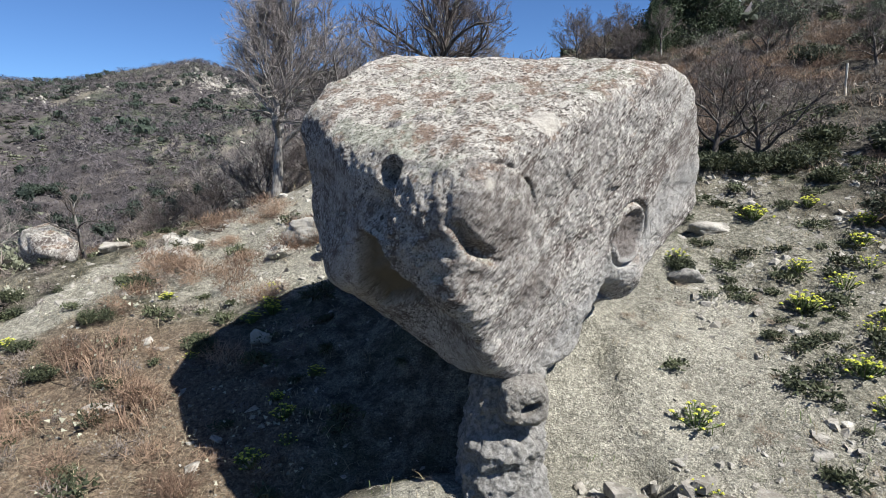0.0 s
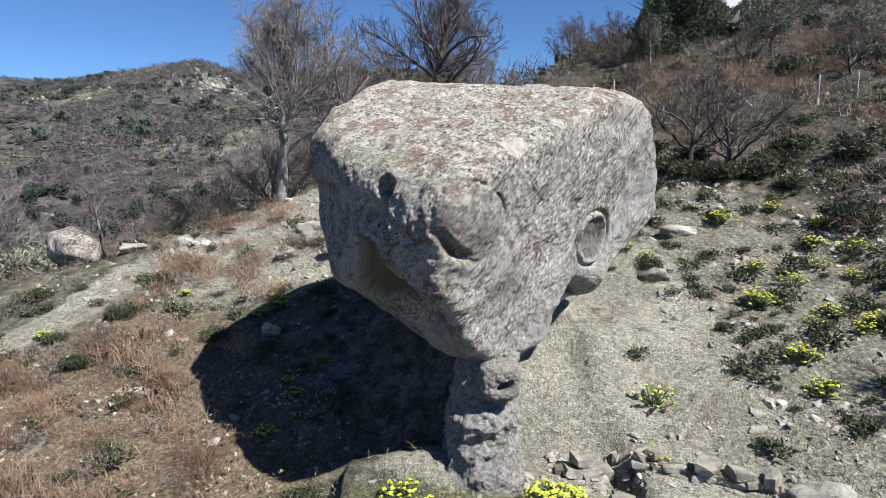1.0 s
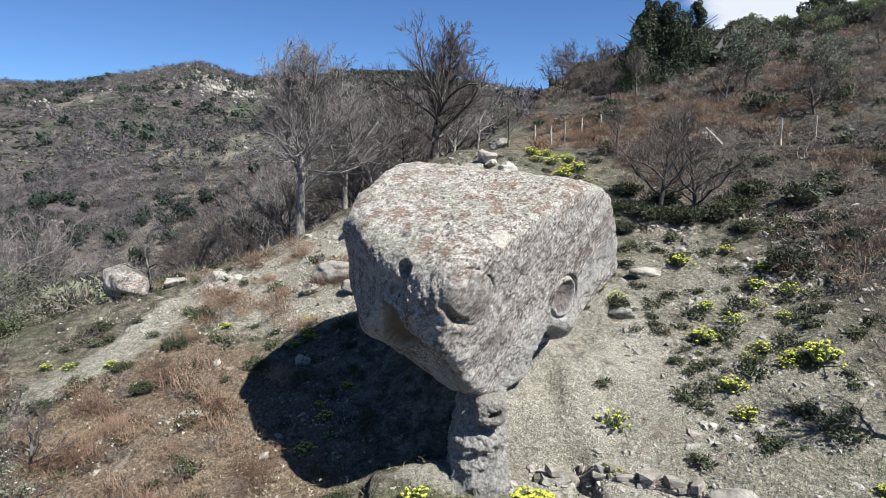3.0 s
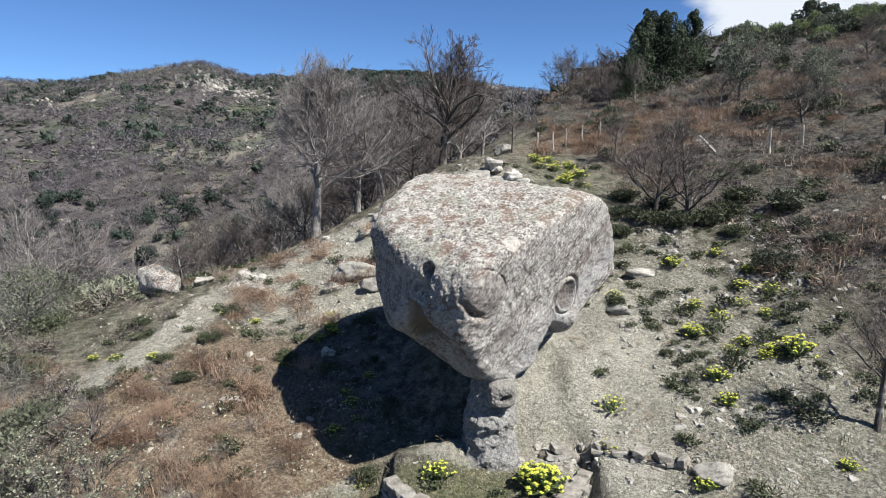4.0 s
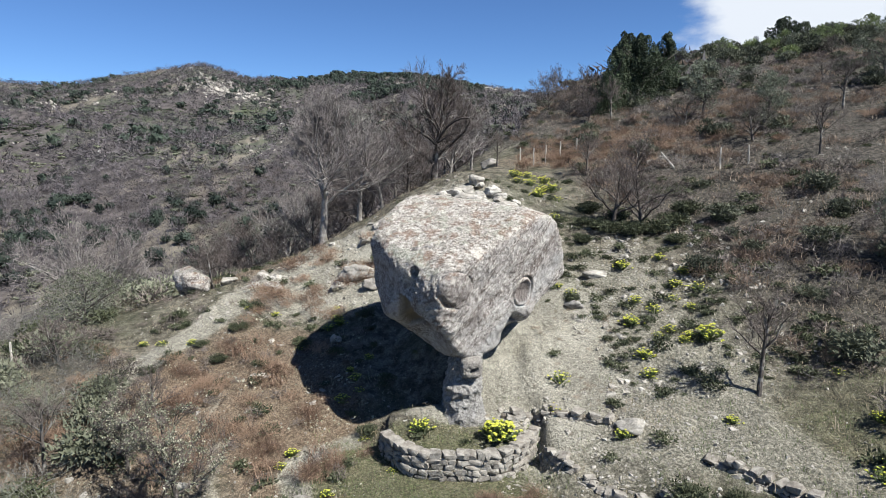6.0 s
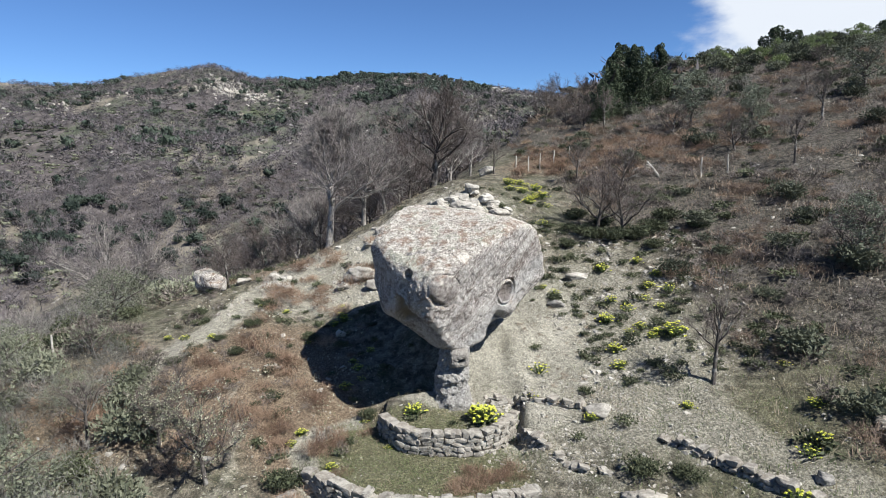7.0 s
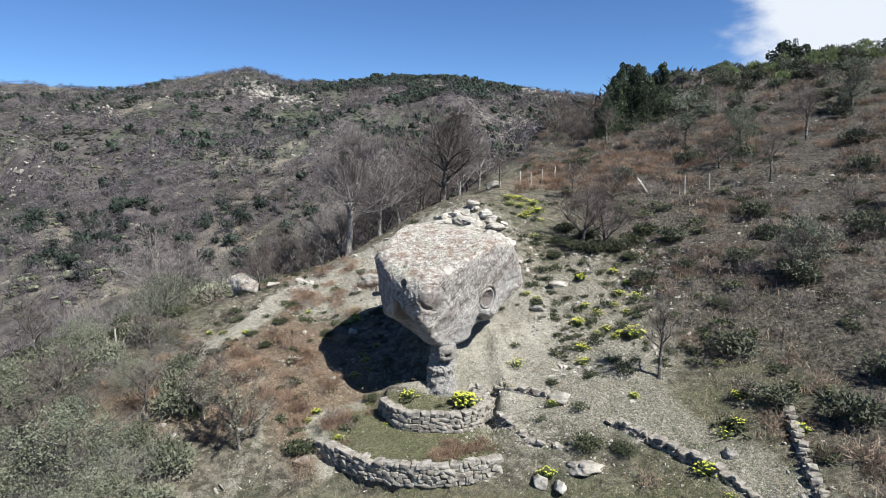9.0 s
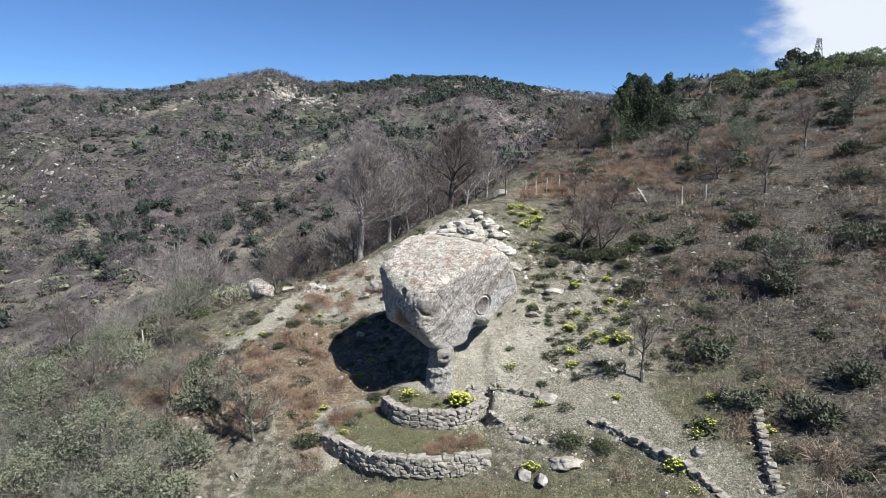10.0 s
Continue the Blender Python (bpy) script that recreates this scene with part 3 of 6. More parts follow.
def build_ground():
    """One sheet of land, fine round the boulder and coarser out to the horizon."""
    n = 430
    u = np.linspace(-1, 1, n)
    span = 5.0 * np.sinh(5.75 * u)
    x, y = np.meshgrid(span + 0.5, span + 7.5)
    z = ground_height(x, y)
    r = np.hypot(x, y + 5)
    rough = np.zeros_like(z)
    for i in range(n):
        for j in range(n):
            if r[i, j] < 45:
                rough[i, j] = 0.20 * noise.noise((x[i, j] * 0.55, y[i, j] * 0.55, 3.1)) + 0.11 * noise.noise((x[i, j] * 1.7, y[i, j] * 1.7, 7.7)) + 0.06 * noise.noise((x[i, j] * 4.5, y[i, j] * 4.5, 1.7))
            elif r[i, j] < 800:
                a, b = x[i, j], y[i, j]
                far = min(1.0, (r[i, j] - 45) / 60)
                q = math.atan2(a, b + 5)
                gully = 1 - 2.4 * abs(noise.noise((q * 6.0, r[i, j] * 0.006, 4.0)))
                rough[i, j] = far * (7.0 * gully * min(1, max(0, (440 - r[i, j]) / 120)) + 6.0 * noise.noise((a * 0.014, b * 0.008, 5.0)) + 3.2 * noise.noise((a * 0.04, b * 0.013, 2.0)) + 1.1 * noise.noise((a * 0.11, b * 0.035, 9.0))) * min(1, r[i, j] / 200) + 0.12 * noise.noise((a * 0.5, b * 0.5, 3.1))
    stony = bump(x, y, -3.5, 15.0, 3.2, 0.9, 0.33) + bump(x, y, 1.2, 15.0, 2.4, 2.2)
    for i, j in zip(*np.nonzero(stony > 0.15)):
        rough[i, j] += min(1.0, stony[i, j]) * (0.20 * abs(noise.noise((x[i, j] * 1.9, y[i, j] * 1.9, 21.0))) + 0.10 * noise.noise((x[i, j] * 4.0, y[i, j] * 4.0, 22.0)))
    calm = 1 - np.clip(1.4 * bump(x, y, 0.6, 4.8, 1.9, 1.3), 0, 0.9)
    ridge_calm = np.where(r > 380, 0.4, 1.0)
    z = z + rough * calm * ridge_calm
    LAND["span"], LAND["height"] = span, z
    v = np.stack((x, y, z), -1).reshape(-1, 3)
    i = np.arange(n * n).reshape(n, n)
    quads = np.stack((i[:-1, :-1], i[:-1, 1:], i[1:, 1:], i[1:, :-1]), -1).reshape(-1, 4)
    me = mesh_from("ground", v, quads, [GROUND], smooth=True)
    sand, gravel, grass, rust, litter = zones(x, y)
    far = np.clip((r - 38) / 25, 0, 1)
    bearing = np.degrees(np.arctan2(-x, y + 5))
    crag = 0.75 * np.exp(-((bearing - 19.5) / 3.2) ** 2 - ((r - 360) / 26) ** 2) + 0.75 * np.exp(-((bearing + 4) / 3.2) ** 2 - ((r - 400) / 32) ** 2) + 0.3 * np.exp(-((bearing - 38) / 9) ** 2 - ((r - 110) / 60) ** 2)
    crag = crag + 0.35 * np.exp(-((bearing - 33) / 5) ** 2 - ((r - 330) / 50) ** 2)
    meadow = 0.8 * np.exp(-((bearing - 15) / 4.5) ** 2 - ((r - 290) / 45) ** 2) + 0.7 * np.exp(-((bearing - 25) / 3) ** 2 - ((r - 270) / 40) ** 2) + 0.7 * np.exp(-((bearing - 44) / 5) ** 2 - ((r - 150) / 60) ** 2)
    for name, a in (("meadow", meadow), ("sand", sand), ("gravel", gravel), ("grass", grass), ("rust", rust), ("litter", litter), ("far", far), ("crag", crag)):
        me.attributes.new(name, "FLOAT", "POINT").data.foreach_set("value", np.asarray(a, np.float32).ravel())
    return tagged(new("ground", me), "stony hillside with pale bare earth, dry grass and a far wooded mountain", "ground", kind="structure")


ground = build_ground()


# ---------------------------------------------------------------- the great boulder
BOULDER_HEART = np.array((0.9, 7.3, 3.1))
# the faces of the boulder: outward direction and a point on each
UPPER_FACES = (
    ((-0.10, -0.38, 0.92), (0.50, 6.50, 4.27)),    # sloping top
    ((0.12, 0.04, 0.99), (0.98, 8.60, 4.86)),      # top at the back
    ((-0.72, -0.29, 0.63), (-1.37, 6.53, 4.15)),   # left shoulder
    ((0.69, -0.31, 0.66), (3.11, 7.77, 4.59)),     # right shoulder
    ((-0.42, -0.62, 0.66), (-1.05, 6.10, 3.71)),   # forehead
)
SIDE_FACES = (
    ((0.71, -0.71, 0.01), (1.37, 5.69, 3.89)),     # great right flank
    ((0.69, -0.69, -0.20), (0.97, 6.33, 1.28)),    # flank under-curve
    ((-0.20, -0.97, -0.13), (0.25, 4.42, 3.24)),   # nose
    ((-0.87, -0.48, -0.10), (-0.64, 5.575, 3.10)),   # front left
    ((-0.66, -0.75, -0.05), (-0.38, 5.46, 2.97)),   # snout
    ((-0.99, -0.13, 0.03), (-1.70, 6.75, 3.00)),   # left
    ((-0.83, 0.55, -0.06), (-1.30, 7.75, 3.08)),   # left back
    ((0.00, 0.99, 0.10), (1.00, 10.29, 3.00)),     # back
    ((0.76, 0.46, 0.46), (3.21, 8.52, 3.40)),      # right end
)
LOWER_FACES = (
    ((-0.55, -0.43, -0.716), (0.50, 5.78, 1.58)),  # underside, left
    ((0.23, 0.61, -0.76), (2.48, 7.75, 2.15)),     # underside, right
    ((0.71, -0.53, -0.47), (2.88, 7.68, 1.60)),    # lower lobe
    ((0.10, -0.80, -0.59), (0.40, 5.22, 2.00)),    # under the nose
    ((0.06, 0.02, -1.00), (0.85, 6.50, 1.25)),     # bed on the foot
    ((-0.40, 0.74, -0.54), (-1.15, 7.00, 2.13)),   # underside, back
)
BOULDER_FACES = UPPER_FACES + SIDE_FACES + LOWER_FACES


def boulder_field(p):
    """Below zero inside the plain boulder; p is n x 3."""
    total = 0.0
    for n, q in BOULDER_FACES:
        n = np.array(n) / np.linalg.norm(n)
        total = total + np.exp(12.0 * ((p - np.array(q)) @ n))
    return np.log(total) / 12.0


def near(p, c, r):
    return np.exp(-np.sum((p - np.array(c)) ** 2, 1) / (2 * r * r))


def noise_at(p, scale, seed):
    return np.array([noise.noise((a * scale + seed, b * scale, c * scale)) for a, b, c in p])


def tangent(n, up=(0, 0, 1)):
    n = np.array(n) / np.linalg.norm(n)
    a = np.cross(up, n)
    a /= np.linalg.norm(a)
    return n, a, np.cross(n, a)


def build_boulder():
    """A sphere of rays pressed onto the boulder's faces, then carved."""
    k = 190
    g = np.tan(np.linspace(-1, 1, k) * math.pi / 4)
    a, b = np.meshgrid(g, g)
    one = np.ones_like(a)
    sides = [np.stack(s, -1).reshape(-1, 3) for s in ((one, a, b), (-one, -a, b), (-a, one, b), (a, -one, b), (a, b, one), (a, -b, -one))]
    ways, faces = np.concatenate(sides), []
    for s in range(6):
        i = np.arange(k * k).reshape(k, k) + s * k * k
        faces.append(np.stack((i[:-1, :-1], i[:-1, 1:], i[1:, 1:], i[1:, :-1]), -1).reshape(-1, 4))
    faces = np.concatenate(faces)
    _, first, back = np.unique(np.round(ways / np.abs(ways).max(1, keepdims=True), 5), axis=0, return_index=True, return_inverse=True)
    ways, faces = ways[first], back.ravel()[faces]
    ways = ways / np.linalg.norm(ways, axis=1, keepdims=True)
    lo, hi = np.zeros(len(ways)), np.full(len(ways), 6.0)
    for _ in range(26):
        mid = (lo + hi) / 2
        inside = boulder_field(BOULDER_HEART + ways * mid[:, None]) < 0
        lo, hi = np.where(inside, mid, lo), np.where(inside, hi, mid)
    p = BOULDER_HEART + ways * lo[:, None]
    e = 0.02
    nrm = np.stack([boulder_field(p + np.eye(3)[i] * e) - boulder_field(p - np.eye(3)[i] * e) for i in range(3)], 1)
    nrm /= np.linalg.norm(nrm, axis=1, keepdims=True)
    d = np.zeros(len(p))
    # broad swellings, then grain
    d += 0.035 * noise_at(p, 0.9, 1.0) + 0.04 * noise_at(p, 2.3, 4.0) + 0.024 * noise_at(p, 6.0, 9.0)
    d += 0.013 * noise_at(p, 16.0, 2.0) + 0.006 * noise_at(p, 34.0, 6.0)
    top = np.clip(nrm[:, 2] * 1.6 - 0.3, 0, 1)
    d += top * (0.012 * np.abs(noise_at(p, 9.0, 12.0)) + 0.008 * noise_at(p * (1, 1, 0.5), 22.0, 5.0))
    # deep round hole with a worn lip
    d -= 0.34 * np.clip(near(p, (-0.475, 5.66, 3.51), 0.073) * 3.0 - 0.3, 0, 1)
    d -= 0.05 * near(p, (-0.52, 5.66, 3.42), 0.14)
    # swollen disc of the brow: a crack round its right, a seam over it, a hollow at its lower left
    n, u, w = tangent((-0.05, -0.97, 0.20))
    q = p - np.array((0.44, 5.12, 3.31))
    bu, bw = q @ u, q @ w
    wob = 0.03 * noise_at(p, 5.0, 2.0)
    br = np.hypot(bu / 0.39, bw / np.where(bw > 0, 0.32, 0.50)) + wob
    ba = np.degrees(np.arctan2(bw / 0.4, bu / 0.39)) % 360
    here = (np.abs(q @ n) < 0.55) * np.clip(1.6 - br, 0, 1) ** 0.5
    d += 0.045 * here * np.clip(1 - br ** 4, 0, 1)
    part_of = lambda lo, hi: np.clip((ba - lo) / 14, 0, 1) * np.clip((hi - ba) / 14, 0, 1)
    d -= 0.17 * here * part_of(208, 272) * np.clip((br - 0.76) / 0.14, 0, 1) * np.clip((1.06 - br) / 0.07, 0, 1)
    d += 0.03 * here * part_of(180, 282) * np.exp(-((br - 1.18) / 0.10) ** 2)
    d -= 0.11 * here * part_of(-1, 46) * np.exp(-((br - 1.0) / 0.018) ** 2)
    d -= 0.09 * here * part_of(312, 361) * np.exp(-((br - 1.0) / 0.018) ** 2)
    d -= 0.08 * here * part_of(55, 140) * np.exp(-((br - 1.0) / 0.04) ** 2) * (0.4 + (noise_at(p, 6.0, 8.0) > -0.1))
    # knobbly snout
    snout = near(p, (-0.30, 5.48, 2.85), 0.38)
    d += snout * (0.03 + 0.045 * noise_at(p, 7.0, 3.0) + 0.04 * noise_at(p, 15.0, 5.0) - 0.035 * np.abs(noise_at(p, 24.0, 7.0)))
    d += 0.5 * near(p, (-0.05, 5.6, 2.55), 0.30) * (0.05 * noise_at(p, 9.0, 13.0) + 0.04 * noise_at(p, 21.0, 15.0))
    d += near(p, (0.30, 5.5, 2.4), 0.2) * (0.02 + 0.05 * np.abs(noise_at(p, 12.0, 3.0)))
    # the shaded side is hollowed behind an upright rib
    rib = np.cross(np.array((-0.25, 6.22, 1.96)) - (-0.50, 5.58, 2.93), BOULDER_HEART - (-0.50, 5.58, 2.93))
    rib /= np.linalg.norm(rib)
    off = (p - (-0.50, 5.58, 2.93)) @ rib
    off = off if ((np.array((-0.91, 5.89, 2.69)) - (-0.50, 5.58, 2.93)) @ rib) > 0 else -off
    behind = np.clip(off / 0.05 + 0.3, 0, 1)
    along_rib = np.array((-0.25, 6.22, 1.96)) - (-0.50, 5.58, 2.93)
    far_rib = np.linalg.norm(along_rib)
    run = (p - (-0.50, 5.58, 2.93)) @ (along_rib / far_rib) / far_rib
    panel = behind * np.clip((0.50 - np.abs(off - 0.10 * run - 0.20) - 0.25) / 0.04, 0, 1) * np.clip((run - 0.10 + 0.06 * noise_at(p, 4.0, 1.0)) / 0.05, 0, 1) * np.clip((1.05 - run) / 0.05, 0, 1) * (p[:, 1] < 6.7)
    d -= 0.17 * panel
    d -= 0.16 * behind * near(p, (-0.66, 5.72, 3.16), 0.13)
    d -= 0.10 * behind * near(p, (-0.60, 5.66, 3.26), 0.06)
    # hollow under the shaded side
    d -= 0.30 * np.clip(1.5 * near(p, (-0.28, 5.98, 2.02), 0.36), 0, 1)
    d += 0.22 * near(p, (-1.15, 6.35, 2.45), 0.30)
    # undercut notch at the foot of the right flank
    d += 0.16 * near(p, (2.34, 7.22, 2.18), 0.22)
    d -= 0.45 * np.clip(1.7 * near(p * (1, 1, 0.8), (1.95, 7.15, 1.72 * 0.8), 0.17), 0, 1)
    # ledge on the top
    seam = np.exp(-(((p[:, 2] - 4.0 - 0.14 * (p[:, 0] + 0.34) - wob) / 0.016) ** 2)) * (np.abs(p[:, 0] + 0.33) < 0.25)
    d -= 0.08 * seam
    # step behind the loose slab on the top
    d += 0.05 * np.clip(3 * near(p, (0.30, 6.18, 4.12), 0.13) - 0.8, 0, 1)
    d -= 0.06 * near(p, (0.22, 6.34, 4.19), 0.07) + 0.05 * near(p, (-0.35, 6.6, 4.25), 0.06)
    # small pits
    for c, r, q in (((2.16, 6.73, 3.34), 0.025, 0.06), ((2.29, 6.69, 4.02), 0.03, 0.05), ((-0.95, 5.95, 3.6), 0.05, 0.08), ((2.9, 7.6, 2.93), 0.05, 0.07)):
        d -= q * near(p, c, r)
    # slanting brown furrow in the flank
    w = p - np.array((0.88, 5.8, 2.46))
    d -= 0.03 * np.exp(-((w @ np.array((0.60, 0.30, 0.74))) / 0.25) ** 2 - ((w @ np.array((0.77, -0.42, -0.46))) / 0.07) ** 2)
    # level bedding lines across the top
    d -= 0.012 * top * np.maximum(0, np.sin(p[:, 1] * 21 + 3 * noise_at(p, 1.2, 3.0)) - 0.55)
    # round concretion set in the flank
    n, u, w = tangent((0.75, -0.63, -0.21))
    q = p - np.array((2.22, 7.02, 2.74))
    ru, rw, depth = q @ u, q @ w, q @ n
    rad = np.hypot(ru / 0.30, rw / 0.34)
    on = np.abs(depth) < 0.4
    d += on * (0.02 * np.exp(-((rad - 0.93) / 0.10) ** 2) - 0.04 * np.exp(-((rad - 1.13) / 0.07) ** 2) - 0.03 * np.clip(1 - rad / 0.85, 0, 1))
    d -= on * 0.10 * np.exp(-((rad - 1.12) / 0.09) ** 2) * np.clip(ru / 0.3, 0, 1)
    p = p + nrm * d[:, None]
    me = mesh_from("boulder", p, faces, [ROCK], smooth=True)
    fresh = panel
    scar = np.clip(9 * (near(p, (0.93, 5.72, 3.97), 0.15) + 0.22 * noise_at(p, 8.0, 3.0) - 0.5), 0, 1) * 0.9
    scar = np.maximum(scar, np.clip(9 * (near(p, (0.40, 5.08, 3.42), 0.055) - 0.5), 0, 1) * 0.8)
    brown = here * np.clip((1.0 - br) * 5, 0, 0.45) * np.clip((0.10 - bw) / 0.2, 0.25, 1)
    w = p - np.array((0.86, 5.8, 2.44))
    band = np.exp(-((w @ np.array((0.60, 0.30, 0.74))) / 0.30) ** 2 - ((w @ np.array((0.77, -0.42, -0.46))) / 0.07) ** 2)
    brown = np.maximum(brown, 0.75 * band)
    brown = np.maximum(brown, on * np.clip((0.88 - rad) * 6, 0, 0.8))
    edge = line_near(p[:, 0], p[:, 2], ((0.95, 0.9), (1.35, 1.6), (2.0, 2.35), (2.6, 2.9), (3.1, 3.4)), 0.20) * (nrm[:, 0] > 0.2)
    wash = np.clip(edge * 1.1 + 0.5 * noise_at(p, 2.6, 7.0) - 0.25, 0, 0.8)
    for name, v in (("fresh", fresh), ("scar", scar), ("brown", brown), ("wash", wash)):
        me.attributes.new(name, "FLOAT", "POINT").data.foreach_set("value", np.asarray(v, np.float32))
    return tagged(new("boulder", me), "huge grey lichen-crusted boulder balanced on a narrow stone foot", "boulder")


boulder = build_boulder()


def rock_mesh(name, seed, size, mat, lumps=0.3, cuts=13, detail=4):
    """A weathered block: an icosphere cut by flat faces and roughened."""
    rng = np.random.default_rng(seed)
    bm = bmesh.new()
    bmesh.ops.create_icosphere(bm, subdivisions=detail, radius=1.0)
    v = np.array([w.co for w in bm.verts])
    f = np.array([[w.index for w in t.verts] for t in bm.faces])
    bm.free()
    n = rng.normal(size=(cuts, 3))
    n /= np.linalg.norm(n, axis=1, keepdims=True)
    reach = rng.uniform(0.42, 0.9, cuts)
    lim = np.min(np.where(v @ n.T > 0.05, reach / np.maximum(v @ n.T, 0.05), 9), axis=1)
    r = -np.log(np.exp(-45 * lim) + np.exp(-45.0)) / 45
    v = v * r[:, None]
    v = v * (1 + lumps * 0.55 * noise_at(v, 1.9, seed) + lumps * 0.34 * noise_at(v, 5.0, seed + 3) - lumps * 0.28 * np.abs(noise_at(v, 8.0, seed + 5)) + lumps * 0.16 * noise_at(v, 17.0, seed))[:, None]
    return mesh_from(name, v * np.array(size), f, [mat], smooth=detail > 3)


def build_foot():
    """The pillar under the boulder: a worn stem with a ledge, a capstone with a hole, a low apron."""
    base = np.array((0.66, 6.42, 0.0))
    foot = empty("stone_foot", pose(*base))
    k, m = 150, 130
    u, h = np.meshgrid(np.linspace(0, 2 * math.pi, k, endpoint=False), np.linspace(-0.55, 1.5, m))
    front = np.clip(-np.sin(u - 0.35), 0, 1) ** 0.7
    # worn outline of the sunlit front, from the ground up
    ledge = np.interp(h, (-0.55, -0.05, 0.15, 0.40, 0.48, 0.60, 0.70, 0.84, 0.96, 1.3, 1.5), (0.16, 0.12, 0.06, -0.02, 0.05, 0.10, 0.03, -0.13, -0.16, -0.10, -0.10))
    waist = np.interp(h, (-0.55, 0.0, 0.4, 0.9, 1.3, 1.5), (0.12, 0.03, 0.0, -0.02, -0.04, -0.12))
    rx, ry = 0.43 + waist + ledge * front * 0.5, 0.46 + waist * 0.6 + ledge * front + 0.5 * np.maximum(np.sin(u), 0)
    v = np.stack((0.04 * h + rx * np.cos(u), 0.05 * h + ry * np.sin(u), h), -1).reshape(-1, 3)
    out = np.stack((np.cos(u), np.sin(u), 0 * u), -1).reshape(-1, 3)
    w = v * (1, 1, 0.55)
    v = v + out * (0.10 * noise_at(w, 1.9, 3) - 0.13 * np.abs(noise_at(v, 3.2, 8)) + 0.045 * noise_at(v, 8.0, 1) - 0.045 * np.abs(noise_at(w, 13.0, 4)) + 0.02 * noise_at(v, 27.0, 1) + 0.05)[:, None]
    i = np.arange(k * m).reshape(m, k)
    j = np.roll(i, -1, axis=1)
    q = np.stack((i[:-1], j[:-1], j[1:], i[1:]), -1).reshape(-1, 4)
    piece("stem", mesh_from("stem", v, q, [FOOT_STONE], smooth=True), foot)
    # capstone with a worn eye-shaped hole and a flat bed under the boulder
    bm = bmesh.new()
    bmesh.ops.create_icosphere(bm, subdivisions=6, radius=1.0)
    w = np.array([e.co for e in bm.verts])
    f = np.array([[e.index for e in t.verts] for t in bm.faces])
    bm.free()
    grown = np.sum(np.abs(w) ** 3.2, 1) ** (-1 / 3.2)
    w = w * grown[:, None] * np.array((0.28, 0.40, 0.25))
    w = w * (1 + 0.10 * noise_at(w, 3.4, 7) + 0.05 * noise_at(w, 9.0, 2) + 0.035 * noise_at(w, 24.0, 5))[:, None]
    way = np.array((0.28, -0.94, 0.05))
    way /= np.linalg.norm(way)
    across = np.cross(way, (0, 0, 1))
    a, b, c = w @ across - 0.03, w[:, 2] + 0.02 + 0.3 * (w @ across), w @ way
    w = w - way * (np.where(c > 0, 0.20 * np.exp(-((a / 0.085) ** 2 + (b / 0.052) ** 2) ** 2) + 0.05 * np.exp(-(a / 0.15) ** 2 - (b / 0.12) ** 2), 0))[:, None]
    cap = piece("capstone", mesh_from("capstone", w, f, [FOOT_STONE], smooth=True), foot, "rounded capstone with a worn eye-shaped hole")
    cap.location = (0.18, -0.15, 1.15)
    tagged(foot, "narrow weathered stone foot that carries the great boulder", "rock")
    return foot


build_foot()


# ---------------------------------------------------------------- loose rocks
def rock(x, y, size, seed, mat, label, turn=0.0, sink=0.3, cuts=13, lumps=0.3, detail=4):
    ob = new("rock", rock_mesh("rock", seed, size, mat, lumps, cuts, detail))
    ob.matrix_world = pose(x, y, at_ground(x, y) + size[2] * (1 - 2 * sink) * 0.8, 0, 0, turn)
    return tagged(ob, label, "rock")


rock(-8.55, 13.4, (0.86, 0.68, 0.70), 3, ROCK, "large pale rounded rock on the crest beside a dark shrub", 20, 0.12)
rock(-7.5, 13.9, (0.42, 0.3, 0.24), 4, STONE_PALE, "low pale rock beside the goat path", 50, 0.2)
rock(-2.75, 13.1, (0.75, 0.5, 0.36), 6, STONE_PALE, "pale weathered block on the crest behind dry bracken", 10, 0.2)
rock(-3.3, 12.6, (0.36, 0.3, 0.22), 8, STONE_PALE, "small pale block below the crest", 70, 0.2)
rock(-2.1, 12.2, (0.4, 0.3, 0.3), 9, STONE_GREY, "grey block half hidden by the great boulder", 30, 0.2)
rock(-4.8, 8.35, (0.34, 0.24, 0.10), 10, STONE_PALE, "flat pale slab among rusty bracken", 25, 0.3)
rock(-3.0, 9.75, (0.24, 0.2, 0.2), 11, STONE_PALE, "pale stone at the edge of the shade", 60, 0.2)
rock(4.45, 5.2, (0.42, 0.28, 0.2), 13, STONE_PALE, "smooth pale rock at the bend of the track", -20, 0.25)
rock(4.7, 2.5, (0.55, 0.42, 0.2), 14, STONE_PALE, "broad pale rock outcrop below the track", 15, 0.42, 9, 0.5)
rock(3.55, 2.1, (0.30, 0.26, 0.22), 15, STONE_PALE, "pale leaning stone below the terrace", 40, 0.2)
rock(4.0, 1.9, (0.34, 0.2, 0.2), 16, STONE_PALE, "pale split rock below the terrace", 80, 0.25)
rock(-5.4, 4.4, (0.22, 0.18, 0.17), 17, STONE_PALE, "pale stone under a leafless bush", 0, 0.2)
rock(-3.1, 3.35, (0.34, 0.24, 0.16), 18, STONE_GREY, "grey stone beside the end of the wall", 30, 0.25)
rock(5.05, 11.6, (0.6, 0.4, 0.2), 19, STONE_PALE, "flat pale slab beside yellow spurge", 25, 0.45)
rock(4.05, 10.2, (0.42, 0.24, 0.20), 20, STONE_GREY, "grey stone ledge on the bare bank", -25, 0.3)
